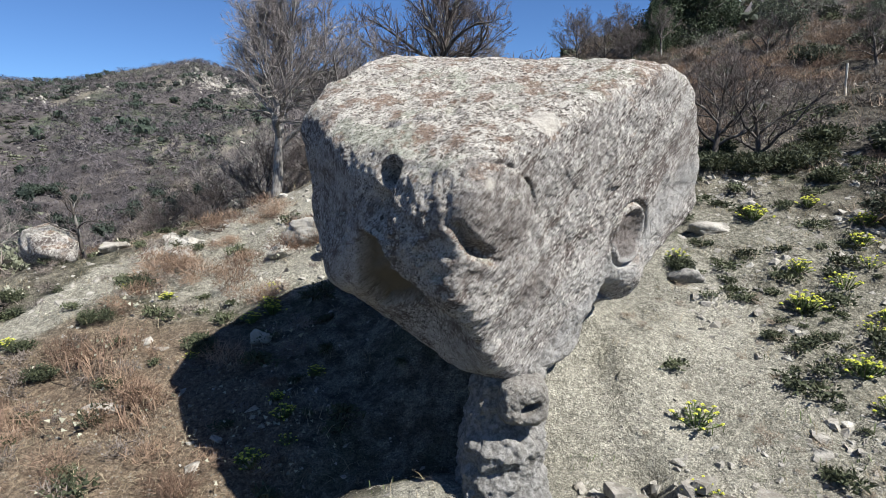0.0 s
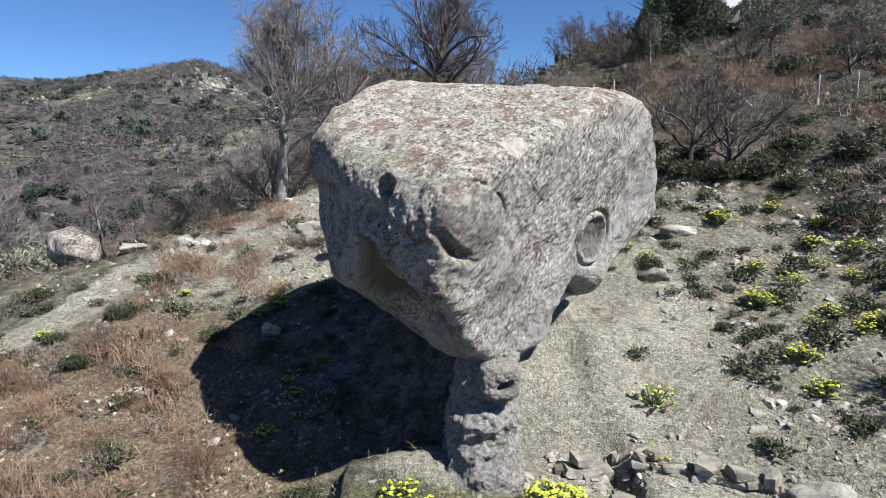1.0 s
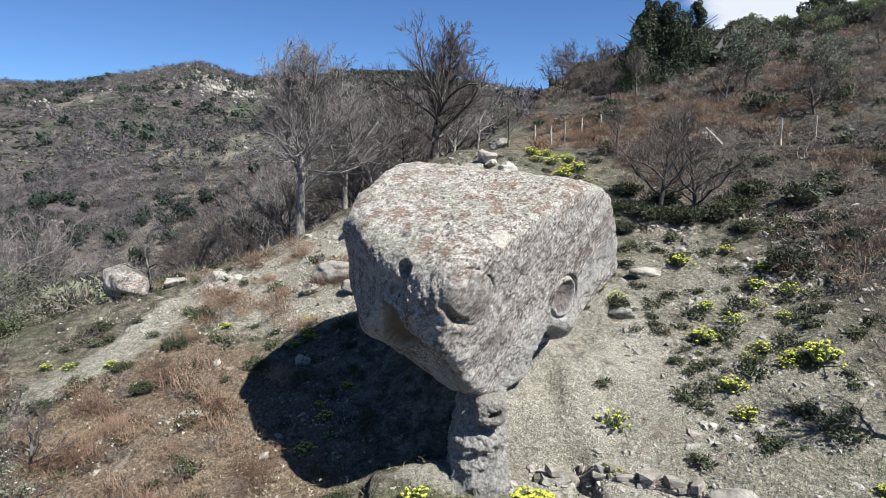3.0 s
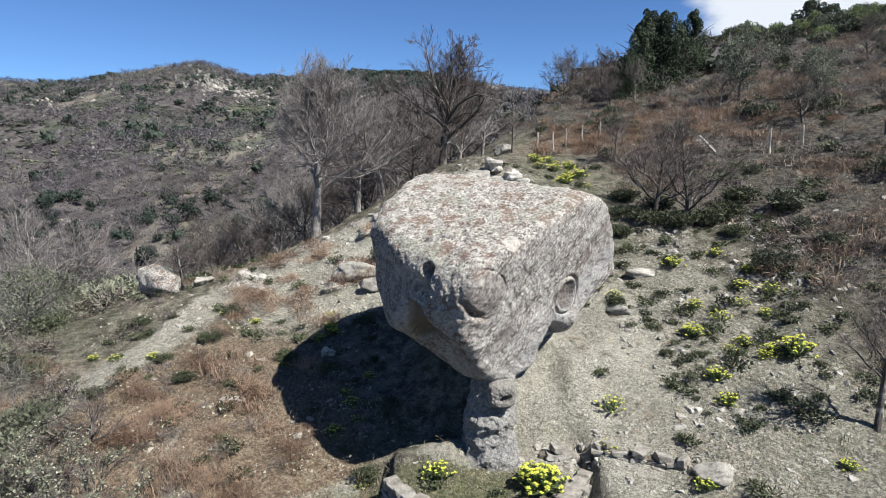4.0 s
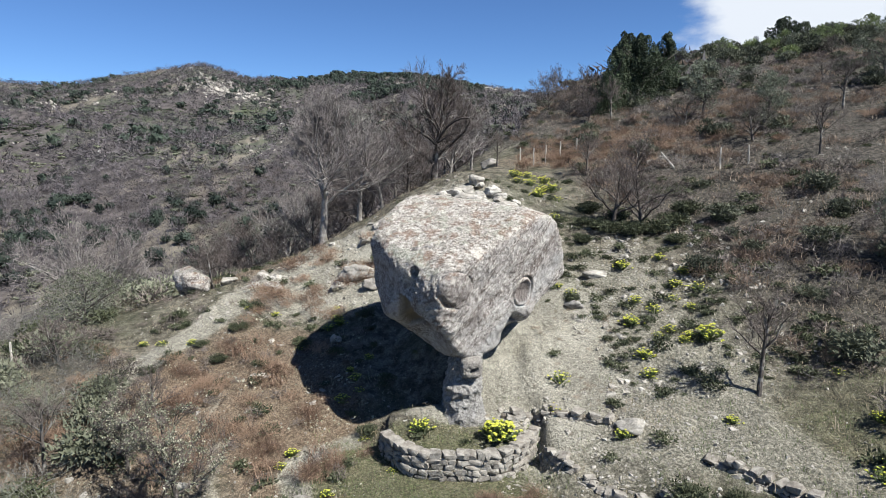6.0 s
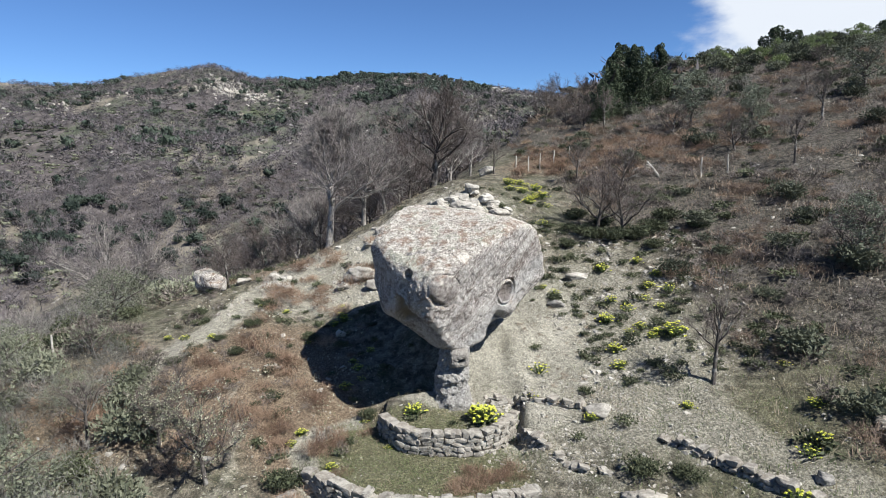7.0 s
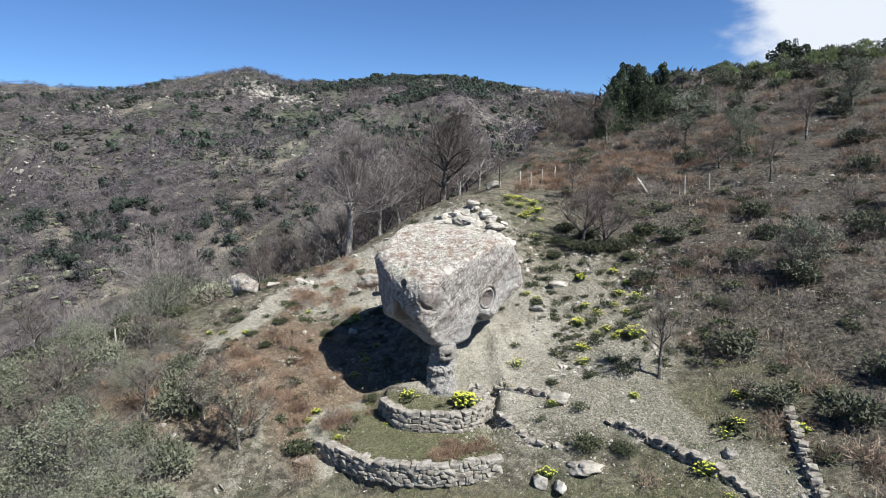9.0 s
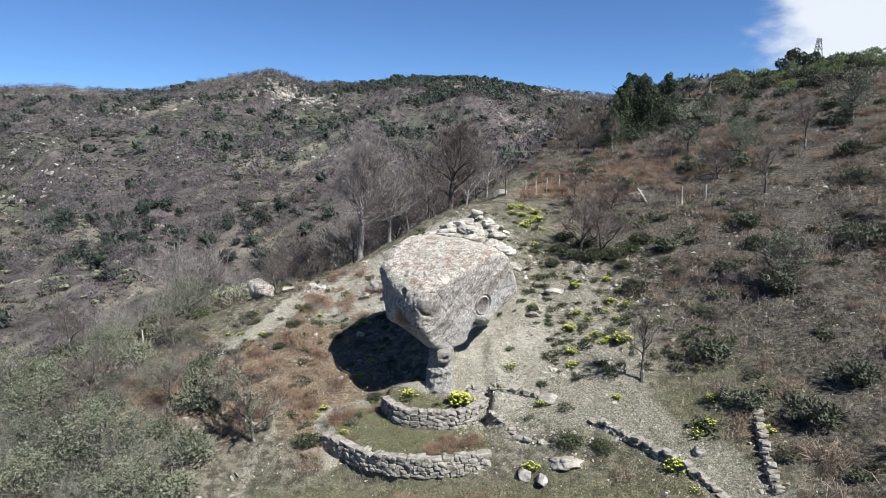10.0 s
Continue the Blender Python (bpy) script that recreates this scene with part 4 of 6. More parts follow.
rock(8.3, 2.2, (0.26, 0.2, 0.2), 25, STONE_GREY, "grey stone on the retaining wall's end", 0, 0.2)
rock(-12.9, 6.2, (0.5, 0.4, 0.28), 26, STONE_PALE, "pale rock among grey bushes", 40, 0.3)
rock(-9.0, 2.6, (0.4, 0.3, 0.2), 27, STONE_PALE, "pale stone among grey bushes", 10, 0.3)
rock(2.6, 24.6, (0.55, 0.4, 0.4), 28, STONE_PALE, "pale rock on the saddle under a small tree", 10, 0.2)

# broken rock along the crest
CREST = ((-7.0, 14.2), (-6.2, 14.6), (-5.6, 14.9), (-4.9, 15.2), (-4.2, 15.5), (-3.5, 15.7), (-2.7, 15.9), (-2.0, 16.1), (-1.3, 16.3))
crest_rng = np.random.default_rng(77)
for n in range(20):
    q = crest_rng.uniform(0, len(CREST) - 1.01)
    i = int(q)
    x = CREST[i][0] + (CREST[i + 1][0] - CREST[i][0]) * (q - i) + crest_rng.normal() * 0.35
    y = CREST[i][1] + (CREST[i + 1][1] - CREST[i][1]) * (q - i) + crest_rng.normal() * 0.55 - 0.3
    a = 0.14 + 0.30 * crest_rng.uniform() ** 2
    tagged(rock(x, y, (a * 1.25, a, a * 0.62), 140 + n, STONE_PALE, "pale broken rock bedded in the stony crest", n * 53, 0.5, 12, 0.3, 3), group="broken rocks along the crest")

# blocks piled on the spur
SPUR = ((1.55, 16.9, 0.48, 0.40, 0.42), (2.25, 16.2, 0.5, 0.4, 0.3), (1.0, 16.2, 0.45, 0.4, 0.24), (0.3, 16.0, 0.5, 0.35, 0.26),
        (1.7, 15.4, 0.6, 0.4, 0.25), (2.6, 15.2, 0.55, 0.45, 0.25), (0.6, 15.0, 0.4, 0.4, 0.22), (-0.5, 15.4, 0.5, 0.4, 0.26),
        (3.1, 14.2, 0.6, 0.45, 0.24), (1.8, 14.2, 0.45, 0.4, 0.26), (-1.4, 15.1, 0.5, 0.35, 0.22), (3.4, 13.0, 0.5, 0.4, 0.2))
for n, (x, y, a, b, c) in enumerate(SPUR):
    tagged(rock(x, y, (a, b, c), 40 + n, STONE_PALE, "pale cracked limestone block on the rocky spur", n * 47, 0.34, 9, 0.4, 3), group="blocks on the rocky spur")


# cracked bedrock that breaks up over the spur
spur_rng = np.random.default_rng(78)
for n in range(54):
    a, q = spur_rng.uniform(0, 6.28), math.sqrt(spur_rng.uniform())
    size = 0.16 + 0.36 * spur_rng.uniform() ** 1.6
    tagged(rock(1.1 + 2.1 * q * math.cos(a), 15.3 + 1.8 * q * math.sin(a), (size * 1.2, size, size * 0.65), 240 + n, STONE_PALE, "pale jagged piece of the broken bedrock spur", n * 61, 0.42, 8, 0.25, 3), group="broken bedrock of the spur")


# ---------------------------------------------------------------- dry-stone walls
def wall_stone_mesh(seed):
    """A rounded rubble stone with broken faces."""
    rng = np.random.default_rng(seed)
    bm = bmesh.new()
    for sx in (-1, 1):
        for sy in (-1, 1):
            for sz in (-1, 1):
                c = np.array((sx, sy, sz)) * rng.uniform(0.34, 0.53, 3)
                for axis in range(3):
                    q = c.copy()
                    q[axis] *= rng.uniform(0.45, 0.85)
                    bm.verts.new(q)
    hull = bmesh.ops.convex_hull(bm, input=bm.verts[:])
    bmesh.ops.delete(bm, geom=[g for g in hull["geom_interior"] if isinstance(g, bmesh.types.BMVert)], context="VERTS")
    me = bpy.data.meshes.new("stone")
    bmesh.ops.recalc_face_normals(bm, faces=bm.faces[:])
    bm.to_mesh(me)
    bm.free()
    me.materials.append(STONE_WALL)
    return me


WALL_STONES = [wall_stone_mesh(100 + i) for i in range(14)]


def dry_wall(label, line, height, thick, top_of, seed, course=0.108, broad=0.185, ragged=0.3, loose=0.0):
    """A wall of single stones along a line of plan points; top_of gives its top's height."""
    rng = np.random.default_rng(seed)
    pts = np.array(line, float)
    seg = np.linalg.norm(np.diff(pts, axis=0), axis=1)
    run = np.concatenate(((0,), np.cumsum(seg)))

    def spot(s):
        return np.interp(s, run, pts[:, 0]), np.interp(s, run, pts[:, 1])

    wall = empty("dry_stone_wall", pose(pts[0, 0], pts[0, 1], 0))
    bag, n = Bag(), 60
    s = np.linspace(0, run[-1], n)
    x, y = spot(s)
    dx, dy = np.gradient(x), np.gradient(y)
    k = np.hypot(dx, dy)
    nx, ny = -dy / k, dx / k
    # core: a plain dark strip behind the stones, so no gap shows through
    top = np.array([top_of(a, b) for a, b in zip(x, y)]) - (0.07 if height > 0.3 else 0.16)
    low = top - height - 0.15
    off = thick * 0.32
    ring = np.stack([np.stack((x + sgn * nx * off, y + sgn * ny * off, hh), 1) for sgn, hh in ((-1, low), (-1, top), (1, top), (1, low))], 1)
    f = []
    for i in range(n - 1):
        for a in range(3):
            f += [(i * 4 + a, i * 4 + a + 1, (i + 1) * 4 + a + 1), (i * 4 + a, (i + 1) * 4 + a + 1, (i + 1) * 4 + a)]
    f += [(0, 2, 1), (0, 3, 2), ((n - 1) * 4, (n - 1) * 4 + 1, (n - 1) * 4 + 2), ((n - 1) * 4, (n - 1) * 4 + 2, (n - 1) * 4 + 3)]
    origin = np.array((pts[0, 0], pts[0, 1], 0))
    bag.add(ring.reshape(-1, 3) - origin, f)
    piece("core", bag.mesh("core", [CORE]), wall, "dark fill strip that closes the gaps between the stones")
    z = 0.0
    while z < height + 0.05:
        h = course * rng.uniform(0.8, 1.3)
        s = rng.uniform(0, 0.1)
        while s < run[-1]:
            w = broad * rng.uniform(0.5, 1.6)
            mid = min(s + w / 2, run[-1])
            x, y = spot(mid)
            x2, y2 = spot(min(mid + 0.05, run[-1]))
            x1, y1 = spot(max(mid - 0.05, 0))
            yaw = math.atan2(y2 - y1, x2 - x1)
            t = top_of(x, y)
            if z < 0.02 or rng.uniform() > ragged * (z > height - course * 1.2) * 0.3:
                ob = piece("stone", WALL_STONES[rng.integers(len(WALL_STONES))], wall)
                zz = t - height + z + h / 2 + rng.uniform(-0.022, 0.022)
                hh = h * rng.uniform(0.85, 1.3)
                slip, tip = 0.02 + 0.10 * loose, 8 + 22 * loose
                ob.matrix_basis = pose(x - origin[0] + rng.uniform(-slip, slip), y - origin[1] + rng.uniform(-slip, slip), zz, *rng.uniform(-tip, tip, 2), math.degrees(yaw) + rng.uniform(-10 - 60 * loose, 10 + 60 * loose)) @ Matrix.Diagonal((w * 1.12, thick * rng.uniform(1.0, 1.3), hh * 1.02, 1))
            s += w
        z += h
    return tagged(wall, label, "stone wall", kind="")


dry_wall("dark dry-stone retaining wall climbing beside the gravel track", [(10.5, 4.0), (10.2, 2.9), (9.95, 1.8), (9.75, 0.6)], 0.42, 0.22, lambda x, y: at_ground(x, y) + 0.1, 9, 0.085, 0.15, 1.0, 0.3)
xs = np.linspace(-1.18, 2.28, 26)
dry_wall("curved dry-stone retaining wall of grey rubble under the boulder terrace", [(a, float(upper_line(a))) for a in xs], 0.52, 0.26, lambda x, y: -0.27, 1)
xs = np.linspace(-2.85, 2.45, 30)
dry_wall("long curved dry-stone retaining wall of grey rubble round the grass terrace", [(a, float(lower_line(a))) for a in xs], 0.50, 0.28, lambda x, y: -0.76 + 0.035 * (x + 0.2), 2)
dry_wall("low tumbled row of stones along the bank", [(1.6, 6.35), (2.5, 6.3), (3.3, 5.85), (4.1, 5.6)], 0.34, 0.26, lambda x, y: at_ground(x, y) + 0.13, 3, 0.10, 0.18, 1.6, 0.3)
dry_wall("rough stone edging that steps down from the terrace", [(2.4, 5.3), (2.7, 4.7), (3.2, 4.0), (3.7, 3.5), (4.6, 3.3)], 0.30, 0.24, lambda x, y: at_ground(x, y) + 0.08, 4, 0.09, 0.16, 1.8, 0.35)
dry_wall("rubble retaining wall along the gravel track", [(5.6, 4.15), (6.6, 3.3), (7.35, 2.4), (8.1, 1.4), (8.7, 0.5), (9.3, -0.6)], 0.44, 0.26, lambda x, y: at_ground(x, y) + 0.05, 6, 0.10, 0.17, 1.2, 0.25)


# ---------------------------------------------------------------- trees
def grow_tree(seed, height, spread, limbs, fork=0.28, kids=6, lean=0.0, twigs=12, upward=0.55, trunk_r=0.02, thick=1.0, deep=3):
    """A leafless tree: two bags, limbs and twigs."""
    rng = np.random.default_rng(seed)
    wood, fine = Bag(), Bag()

    def stick(start, way, length, r0, r1, bend, lift, n):
        pts = [np.array(start, float)]
        d = np.array(way, float)
        for _ in range(n):
            d = d + rng.normal(size=3) * bend + np.array((0, 0, lift))
            d /= np.linalg.norm(d)
            pts.append(pts[-1] + d * length / n)
        return np.array(pts), np.linspace(r0, r1, n + 1)

    def branch(start, way, length, r, level):
        n = 6 if level == 1 else (4 if level == 2 else 3)
        pts, rad = stick(start, way, length, r, r * 0.28, 0.15 + 0.035 * level, 0.10 * upward, n)
        tone = rng.uniform(0.2, 0.8)
        if level >= 3:
            tube(fine, pts, rad, 3, tone)
        else:
            tube(wood, pts, rad, 5 if level == 1 else 4)
        last = level >= deep
        for q in range(twigs if last else (kids + 1 if level == 1 else kids)):
            count = twigs if last else kids
            k = min(0.999, 0.12 + 0.88 * (q + rng.uniform(0, 1)) / (count + 1)) * n
            i = int(k)
            a = pts[i] + (pts[i + 1] - pts[i]) * (k - i)
            d = (pts[i + 1] - pts[i]) / (np.linalg.norm(pts[i + 1] - pts[i]) + 1e-9)
            side = rng.normal(size=3)
            side -= d * (side @ d)
            side /= np.linalg.norm(side) + 1e-9
            d = d * 0.8 + side * rng.uniform(0.5, 1.05) + np.array((0, 0, 0.12 * upward))
            d /= np.linalg.norm(d)
            part = length * (1.0 - 0.55 * k / n)
            if last:
                spike(fine, a, a + d * part * rng.uniform(0.35, 0.75), max(r * 0.4, 0.0042 * thick), rng.uniform())
            else:
                branch(a, d, part * rng.uniform(0.5, 0.82), max(r * (1 - 0.65 * k / n) * 0.55, 0.006 * thick), level + 1)

    r0 = height * trunk_r
    stem = min(0.8, fork + 0.42)
    pts, rad = stick((0, 0, -0.15), (lean, 0.03, 1), height * stem, r0, r0 * 0.35, 0.05, 0.03, 8)
    rad[0] *= 1.35
    tube(wood, pts, rad, 8)
    for q in range(limbs):
        h = fork / stem + (1 - fork / stem) * (q + rng.uniform(0, 0.8)) / limbs
        k = min(7.99, h * 8)
        i = int(k)
        a = pts[i] + (pts[i + 1] - pts[i]) * (k - i)
        az = q * 2.4 + rng.uniform(-0.4, 0.4)
        out = spread * (1.25 - 0.9 * h)
        d = np.array((math.cos(az) * out, math.sin(az) * out, upward + 0.5 * h))
        branch(a, d / np.linalg.norm(d), (height - a[2]) * rng.uniform(0.62, 0.84) * (0.72 + 0.28 * min(1, h * 1.6)), r0 * (1.0 - 0.55 * h) * 0.6, 1)
    return wood, fine


def bare_tree(label, kind_seed, height, spread, limbs, bark, twig, name="bare_tree", **more):
    wood, fine = grow_tree(kind_seed, height, spread, limbs, **more)
    tree = empty(name)
    piece("trunk", wood.mesh("trunk", [bark], True), tree)
    piece("crown", fine.mesh("crown", [twig]), tree)
    return tagged(tree, label, "tree")


def stand(thing, x, y, scale=1.0, turn=0.0, sink=0.05, label="", stretch=1.0):
    m = pose(x, y, at_ground(x, y) - sink, 0, 0, turn) @ Matrix.Diagonal((scale, scale, scale * stretch, 1))
    thing.matrix_basis = m
    if label:
        thing["label"] = label
    return thing


def plant_copy(thing, x, y, scale=1.0, turn=0.0, sink=0.05, label="", group=""):
    ob = copy_thing(thing, Matrix.Identity(4))
    stand(ob, x, y, scale, turn, sink, label)
    if group:
        ob["group"] = group
    return ob


oak = bare_tree("tall leafless grey tree with upswept limbs on the crest", 21, 7.0, 0.95, 18, BARK, TWIG, fork=0.26, upward=0.85, kids=8, twigs=13, trunk_r=0.026, thick=1.15)
stand(oak, -4.96, 18.5, 1.0, 15)
walnut = bare_tree("broad leafless tree with spreading dark limbs on the saddle", 33, 5.8, 1.2, 14, BARK_DARK, TWIG_DARK, fork=0.16, upward=0.8, kids=8, twigs=13, trunk_r=0.034, thick=1.15)
stand(walnut, -0.2, 21.3, 1.0, 60)
ash = bare_tree("slim leafless grey tree in the wooded hollow", 47, 5.6, 1.05, 10, BARK, TWIG, fork=0.2, upward=0.55, kids=6, twigs=8, trunk_r=0.022, thick=1.4)
stand(ash, -3.5, 19.6, 1.02, 100)
hazel = bare_tree("leafless brown tree in the wooded hollow", 52, 5.2, 1.2, 12, BARK_DARK, TWIG_DARK, fork=0.12, upward=0.55, kids=6, twigs=9, trunk_r=0.02, thick=1.5)
stand(hazel, -1.4, 20.6, 0.7, 200)
# the wood in the hollow behind the crest
HOLLOW = ((-2.6, 20.8, 0.75), (-5.8, 20.6, 0.6), (-3.6, 22.6, 0.75), (0.6, 24.0, 0.7), (-7.6, 20.4, 0.55), (-9.6, 21.0, 0.6), (1.8, 26.4, 0.7), (-1.0, 28.6, 0.85), (-5.0, 29.4, 0.95), (-6.4, 22.5, 0.8), (-1.6, 25.5, 0.8), (-4.2, 26.0, 0.95), (-8.5, 26.0, 0.9), (-11.5, 24.0, 0.8), (1.0, 29.5, 0.75), (-2.8, 32.0, 1.0),
          (-6.5, 33.0, 1.1), (-12.0, 31.0, 1.1), (-15.5, 27.0, 0.9), (0.5, 38.0, 1.0), (-4.5, 40.0, 1.2), (-10.0, 40.0, 1.2), (-16.5, 36.0, 1.2), (-20, 30, 1.0))
for n, (x, y, s) in enumerate(HOLLOW):
    plant_copy((ash, hazel, hazel)[n % 3], x, y, s, n * 77, 0.1, "leafless tree in the wooded hollow", "trees in the hollow")

almond = bare_tree("small leafless reddish-twigged tree with a crooked trunk", 58, 2.75, 1.25, 9, BARK_DARK, TWIG_RED, fork=0.36, upward=0.6, kids=5, lean=0.10, trunk_r=0.024, twigs=9, thick=0.9)
stand(almond, 7.53, 5.82, 1.0, 30)
thorn = bare_tree("low dark leafless tree with tangled limbs", 64, 2.6, 1.6, 9, BARK_DARK, TWIG_DARK, fork=0.14, upward=0.45, kids=5, lean=0.25, trunk_r=0.03, twigs=9, thick=1.0)
stand(thorn, 6.5, 15.0, 1.2, 10)
plant_copy(thorn, 7.6, 14.6, 1.15, 140)
# scattered small trees on the hillside
HILL_TREES = ((8.7, 19.7, 0.95), (6.9, 21.0, 0.8), (15.0, 21.8, 0.9), (16.3, 18.7, 1.0), (13.4, 9.6, 0.85), (18.4, 32.6, 0.8), (13.4, 26.4, 0.9), (20.5, 24.0, 1.1),
              (23.0, 30.0, 0.8), (10.5, 30.5, 1.0), (22.0, 17.0, 0.9), (3.0, 24.2, 0.75), (27.0, 36.0, 0.7))
for n, (x, y, s) in enumerate(HILL_TREES):
    plant_copy((thorn, almond)[n % 2], x, y, s, n * 63, 0.05, "small leafless tree on the scrubby hillside", "small trees on the hillside")
# bare wood on the edge of the hill
for n, (x, y, s) in enumerate(((8.6, 33.5, 0.55), (10.0, 36.0, 0.6), (8.8, 39.5, 0.6), (9.4, 31.5, 0.45), (7.6, 36.0, 0.6))):
    plant_copy(hazel, x, y, s, n * 51, 0.1, "leafless grey tree on the edge of the hill", "trees on the hill's edge")


def leafy_crown(seed, radius, height, count, size, base=0.0, shape=1.0, clumps=16, up=0.0, cone=False):
    """Leaves gathered in uneven clumps."""
    rng = np.random.default_rng(seed)
    bag = Bag()
    for c in range(clumps):
        a, k = rng.uniform(0, 6.28), (c + rng.uniform(0, 1)) / clumps
        rr = radius * (math.sin(math.pi * (0.12 + 0.8 * k) ** shape)) * rng.uniform(0.35, 1.0)
        sz = radius * rng.uniform(0.28, 0.5) * (1.15 - 0.5 * k)
        if cone:
            rr, sz = radius * (1.02 - k) ** 0.55 * rng.uniform(0.3, 0.85), radius * rng.uniform(0.22, 0.36) * (1.25 - 0.9 * k)
        mid = np.array((rr * math.cos(a), rr * math.sin(a), base + height * k))
        tone = rng.uniform()
        for _ in range(count // clumps):
            d = rng.normal(size=3)
            d /= np.linalg.norm(d)
            p = mid + d * sz * rng.uniform(0.45, 1.0) ** 0.5 * np.array((1, 1, 1.7 if cone else 0.85))
            leaf(bag, p, size * rng.uniform(0.7, 1.3), rng, min(1, max(0, tone * 0.6 + 0.4 * rng.uniform())), 0.6, up)
    return bag


def leafy_tree(name, label, seed, height, radius, leaf_mat, bark, count=3200, size=0.16, base=0.25, shape=1.0, clumps=18, trunk_r=0.03, up=0.0, cone=False):
    tree = empty(name)
    rng = np.random.default_rng(seed)
    wood = Bag()
    pts = np.array([(rng.uniform(-1, 1) * 0.04 * i, rng.uniform(-1, 1) * 0.04 * i, height * 0.8 * i / 6 - 0.15) for i in range(7)])
    tube(wood, pts, np.linspace(height * trunk_r, height * 0.008, 7), 7)
    for q in range(9):
        h = rng.uniform(0.3, 0.85)
        a = rng.uniform(0, 6.28)
        s = np.array((0, 0, height * 0.75 * h))
        e = s + np.array((math.cos(a) * radius * 0.8, math.sin(a) * radius * 0.8, radius * 0.5))
        tube(wood, np.array((s, (s + e) / 2 + rng.normal(size=3) * 0.05, e)), (height * 0.012, height * 0.008, height * 0.003), 4)
    piece("trunk", wood.mesh("trunk", [bark], True), tree)
    piece("crown", leafy_crown(seed, radius, height * (1 - base), count, size, height * base, shape, clumps, up, cone).mesh("crown", [leaf_mat]), tree)
    return tagged(tree, label, "tree")


cypress = leafy_tree("evergreen_tree", "tall dark evergreen tree with a dense ragged crown", 71, 4.3, 1.9, HOLM, BARK_DARK, 10000, 0.13, 0.02, 0.75, 46, 0.02, 0.5, True)
stand(cypress, 12.5, 34.6, 1.0, 0)
for n, (x, y, s) in enumerate(((13.4, 33.8, 0.98), (11.5, 33.6, 0.85), (15.2, 35.0, 0.88), (13.6, 35.8, 0.95), (10.9, 32.6, 0.62))):
    plant_copy(cypress, x, y, s, n * 83, 0.1, "dark evergreen tree in the clump on the hill's edge", "dark evergreens on the hill's edge")
holm = leafy_tree("evergreen_tree", "round dark evergreen tree on the brow of the hill", 74, 4.4, 2.1, HOLM, BARK_DARK, 5200, 0.24, 0.22, 1.0, 30)
stand(holm, 29.3, 46.5, 0.62, 0, 0.5)
plant_copy(holm, 38.0, 46.0, 0.32, 70)
plant_copy(holm, 31.5, 47.5, 0.36, 170)
olive = leafy_tree("olive_tree", "small grey-green leafy tree with an open crown", 77, 2.7, 1.25, OLIVE_BLUE, BARK_DARK, 3400, 0.085, 0.3, 1.0, 20)
stand(olive, 14.8, 27.3, 1.15, 0)
OLIVES = ((-13.2, 16.3, 0.75), (13.4, 9.3, 0.8), (17.0, 24.5, 0.9), (24.5, 27.0, 1.1), (20.0, 13.0, 0.9), (27.0, 41.0, 0.5), (31.0, 43.0, 0.5), (35.0, 46.0, 0.45), (23.0, 44.0, 0.5), (38.0, 48.0, 0.45), (20.0, 45.0, 0.5), (26.0, 20.0, 1.0), (-10.6, 4.2, 0.5), (-8.9, 3.4, 0.4), (-12.5, 3.0, 0.5))
for n, (x, y, s) in enumerate(OLIVES):
    plant_copy(olive, x, y, s, n * 59, 0.05, "small grey-green leafy tree among scrub", "grey-green trees among the scrub")
fig = leafy_tree("leafy_tree", "fresh green young-leaved tree on the brow", 79, 3.0, 1.5, FRESH, BARK, 1900, 0.15, 0.3, 1.0, 18)
stand(fig, 29.0, 41.0, 0.5, 0)
for n, (x, y, s) in enumerate(((33.0, 41.5, 0.55), (36.5, 42.0, 0.5), (40.0, 45.0, 0.6), (24.0, 46.0, 0.5), (26.0, 42.5, 0.42), (28.0, 44.0, 0.5), (31.0, 42.0, 0.45), (34.5, 43.5, 0.5), (38.0, 43.0, 0.45))):
    plant_copy(fig, x, y, s, n * 59, 0.05, "fresh green young-leaved tree on the brow", "young-leaved trees on the brow")


# ---------------------------------------------------------------- spurge in flower
def spurge_clump(seed, stems, radius):
    """Dome of leafy stems with yellow heads."""
    rng = np.random.default_rng(seed)
    green, tips = Bag(), []
    for s in range(stems):
        k = math.sqrt((s + 0.5) / stems)
        a = s * 2.4 + rng.uniform(-0.2, 0.2)
        k = k * rng.uniform(0.75, 1.3)
        tip = np.array((math.cos(a) * radius * k, math.sin(a) * radius * k, radius * (0.5 + 0.5 * math.sqrt(max(0, 1 - k * k))) * rng.uniform(0.7, 1.15)))
        mid = tip * np.array((0.62, 0.62, 0.45))
        pts = np.array(((0.03 * math.cos(a), 0.03 * math.sin(a), -0.03), mid, tip))
        tube(green, pts, (0.012, 0.010, 0.007), 3, rng.uniform())
        for _ in range(11):
            t = rng.uniform(0.35, 0.98)
            c = mid + (tip - mid) * (t - 0.35) / 0.65 if t > 0.35 else mid
            b = rng.uniform(0, 6.28)
            out = np.array((math.cos(b), math.sin(b), 0.35)) * radius * 0.22
            side = np.array((-math.sin(b), math.cos(b), 0)) * radius * 0.045
            green.add([c, c + out * 0.5 + side, c + out, c + out * 0.5 - side], [(0, 1, 2), (0, 2, 3)], rng.uniform())
        tips.append((tip, radius * rng.uniform(0.55, 0.95)))
    return green, tips


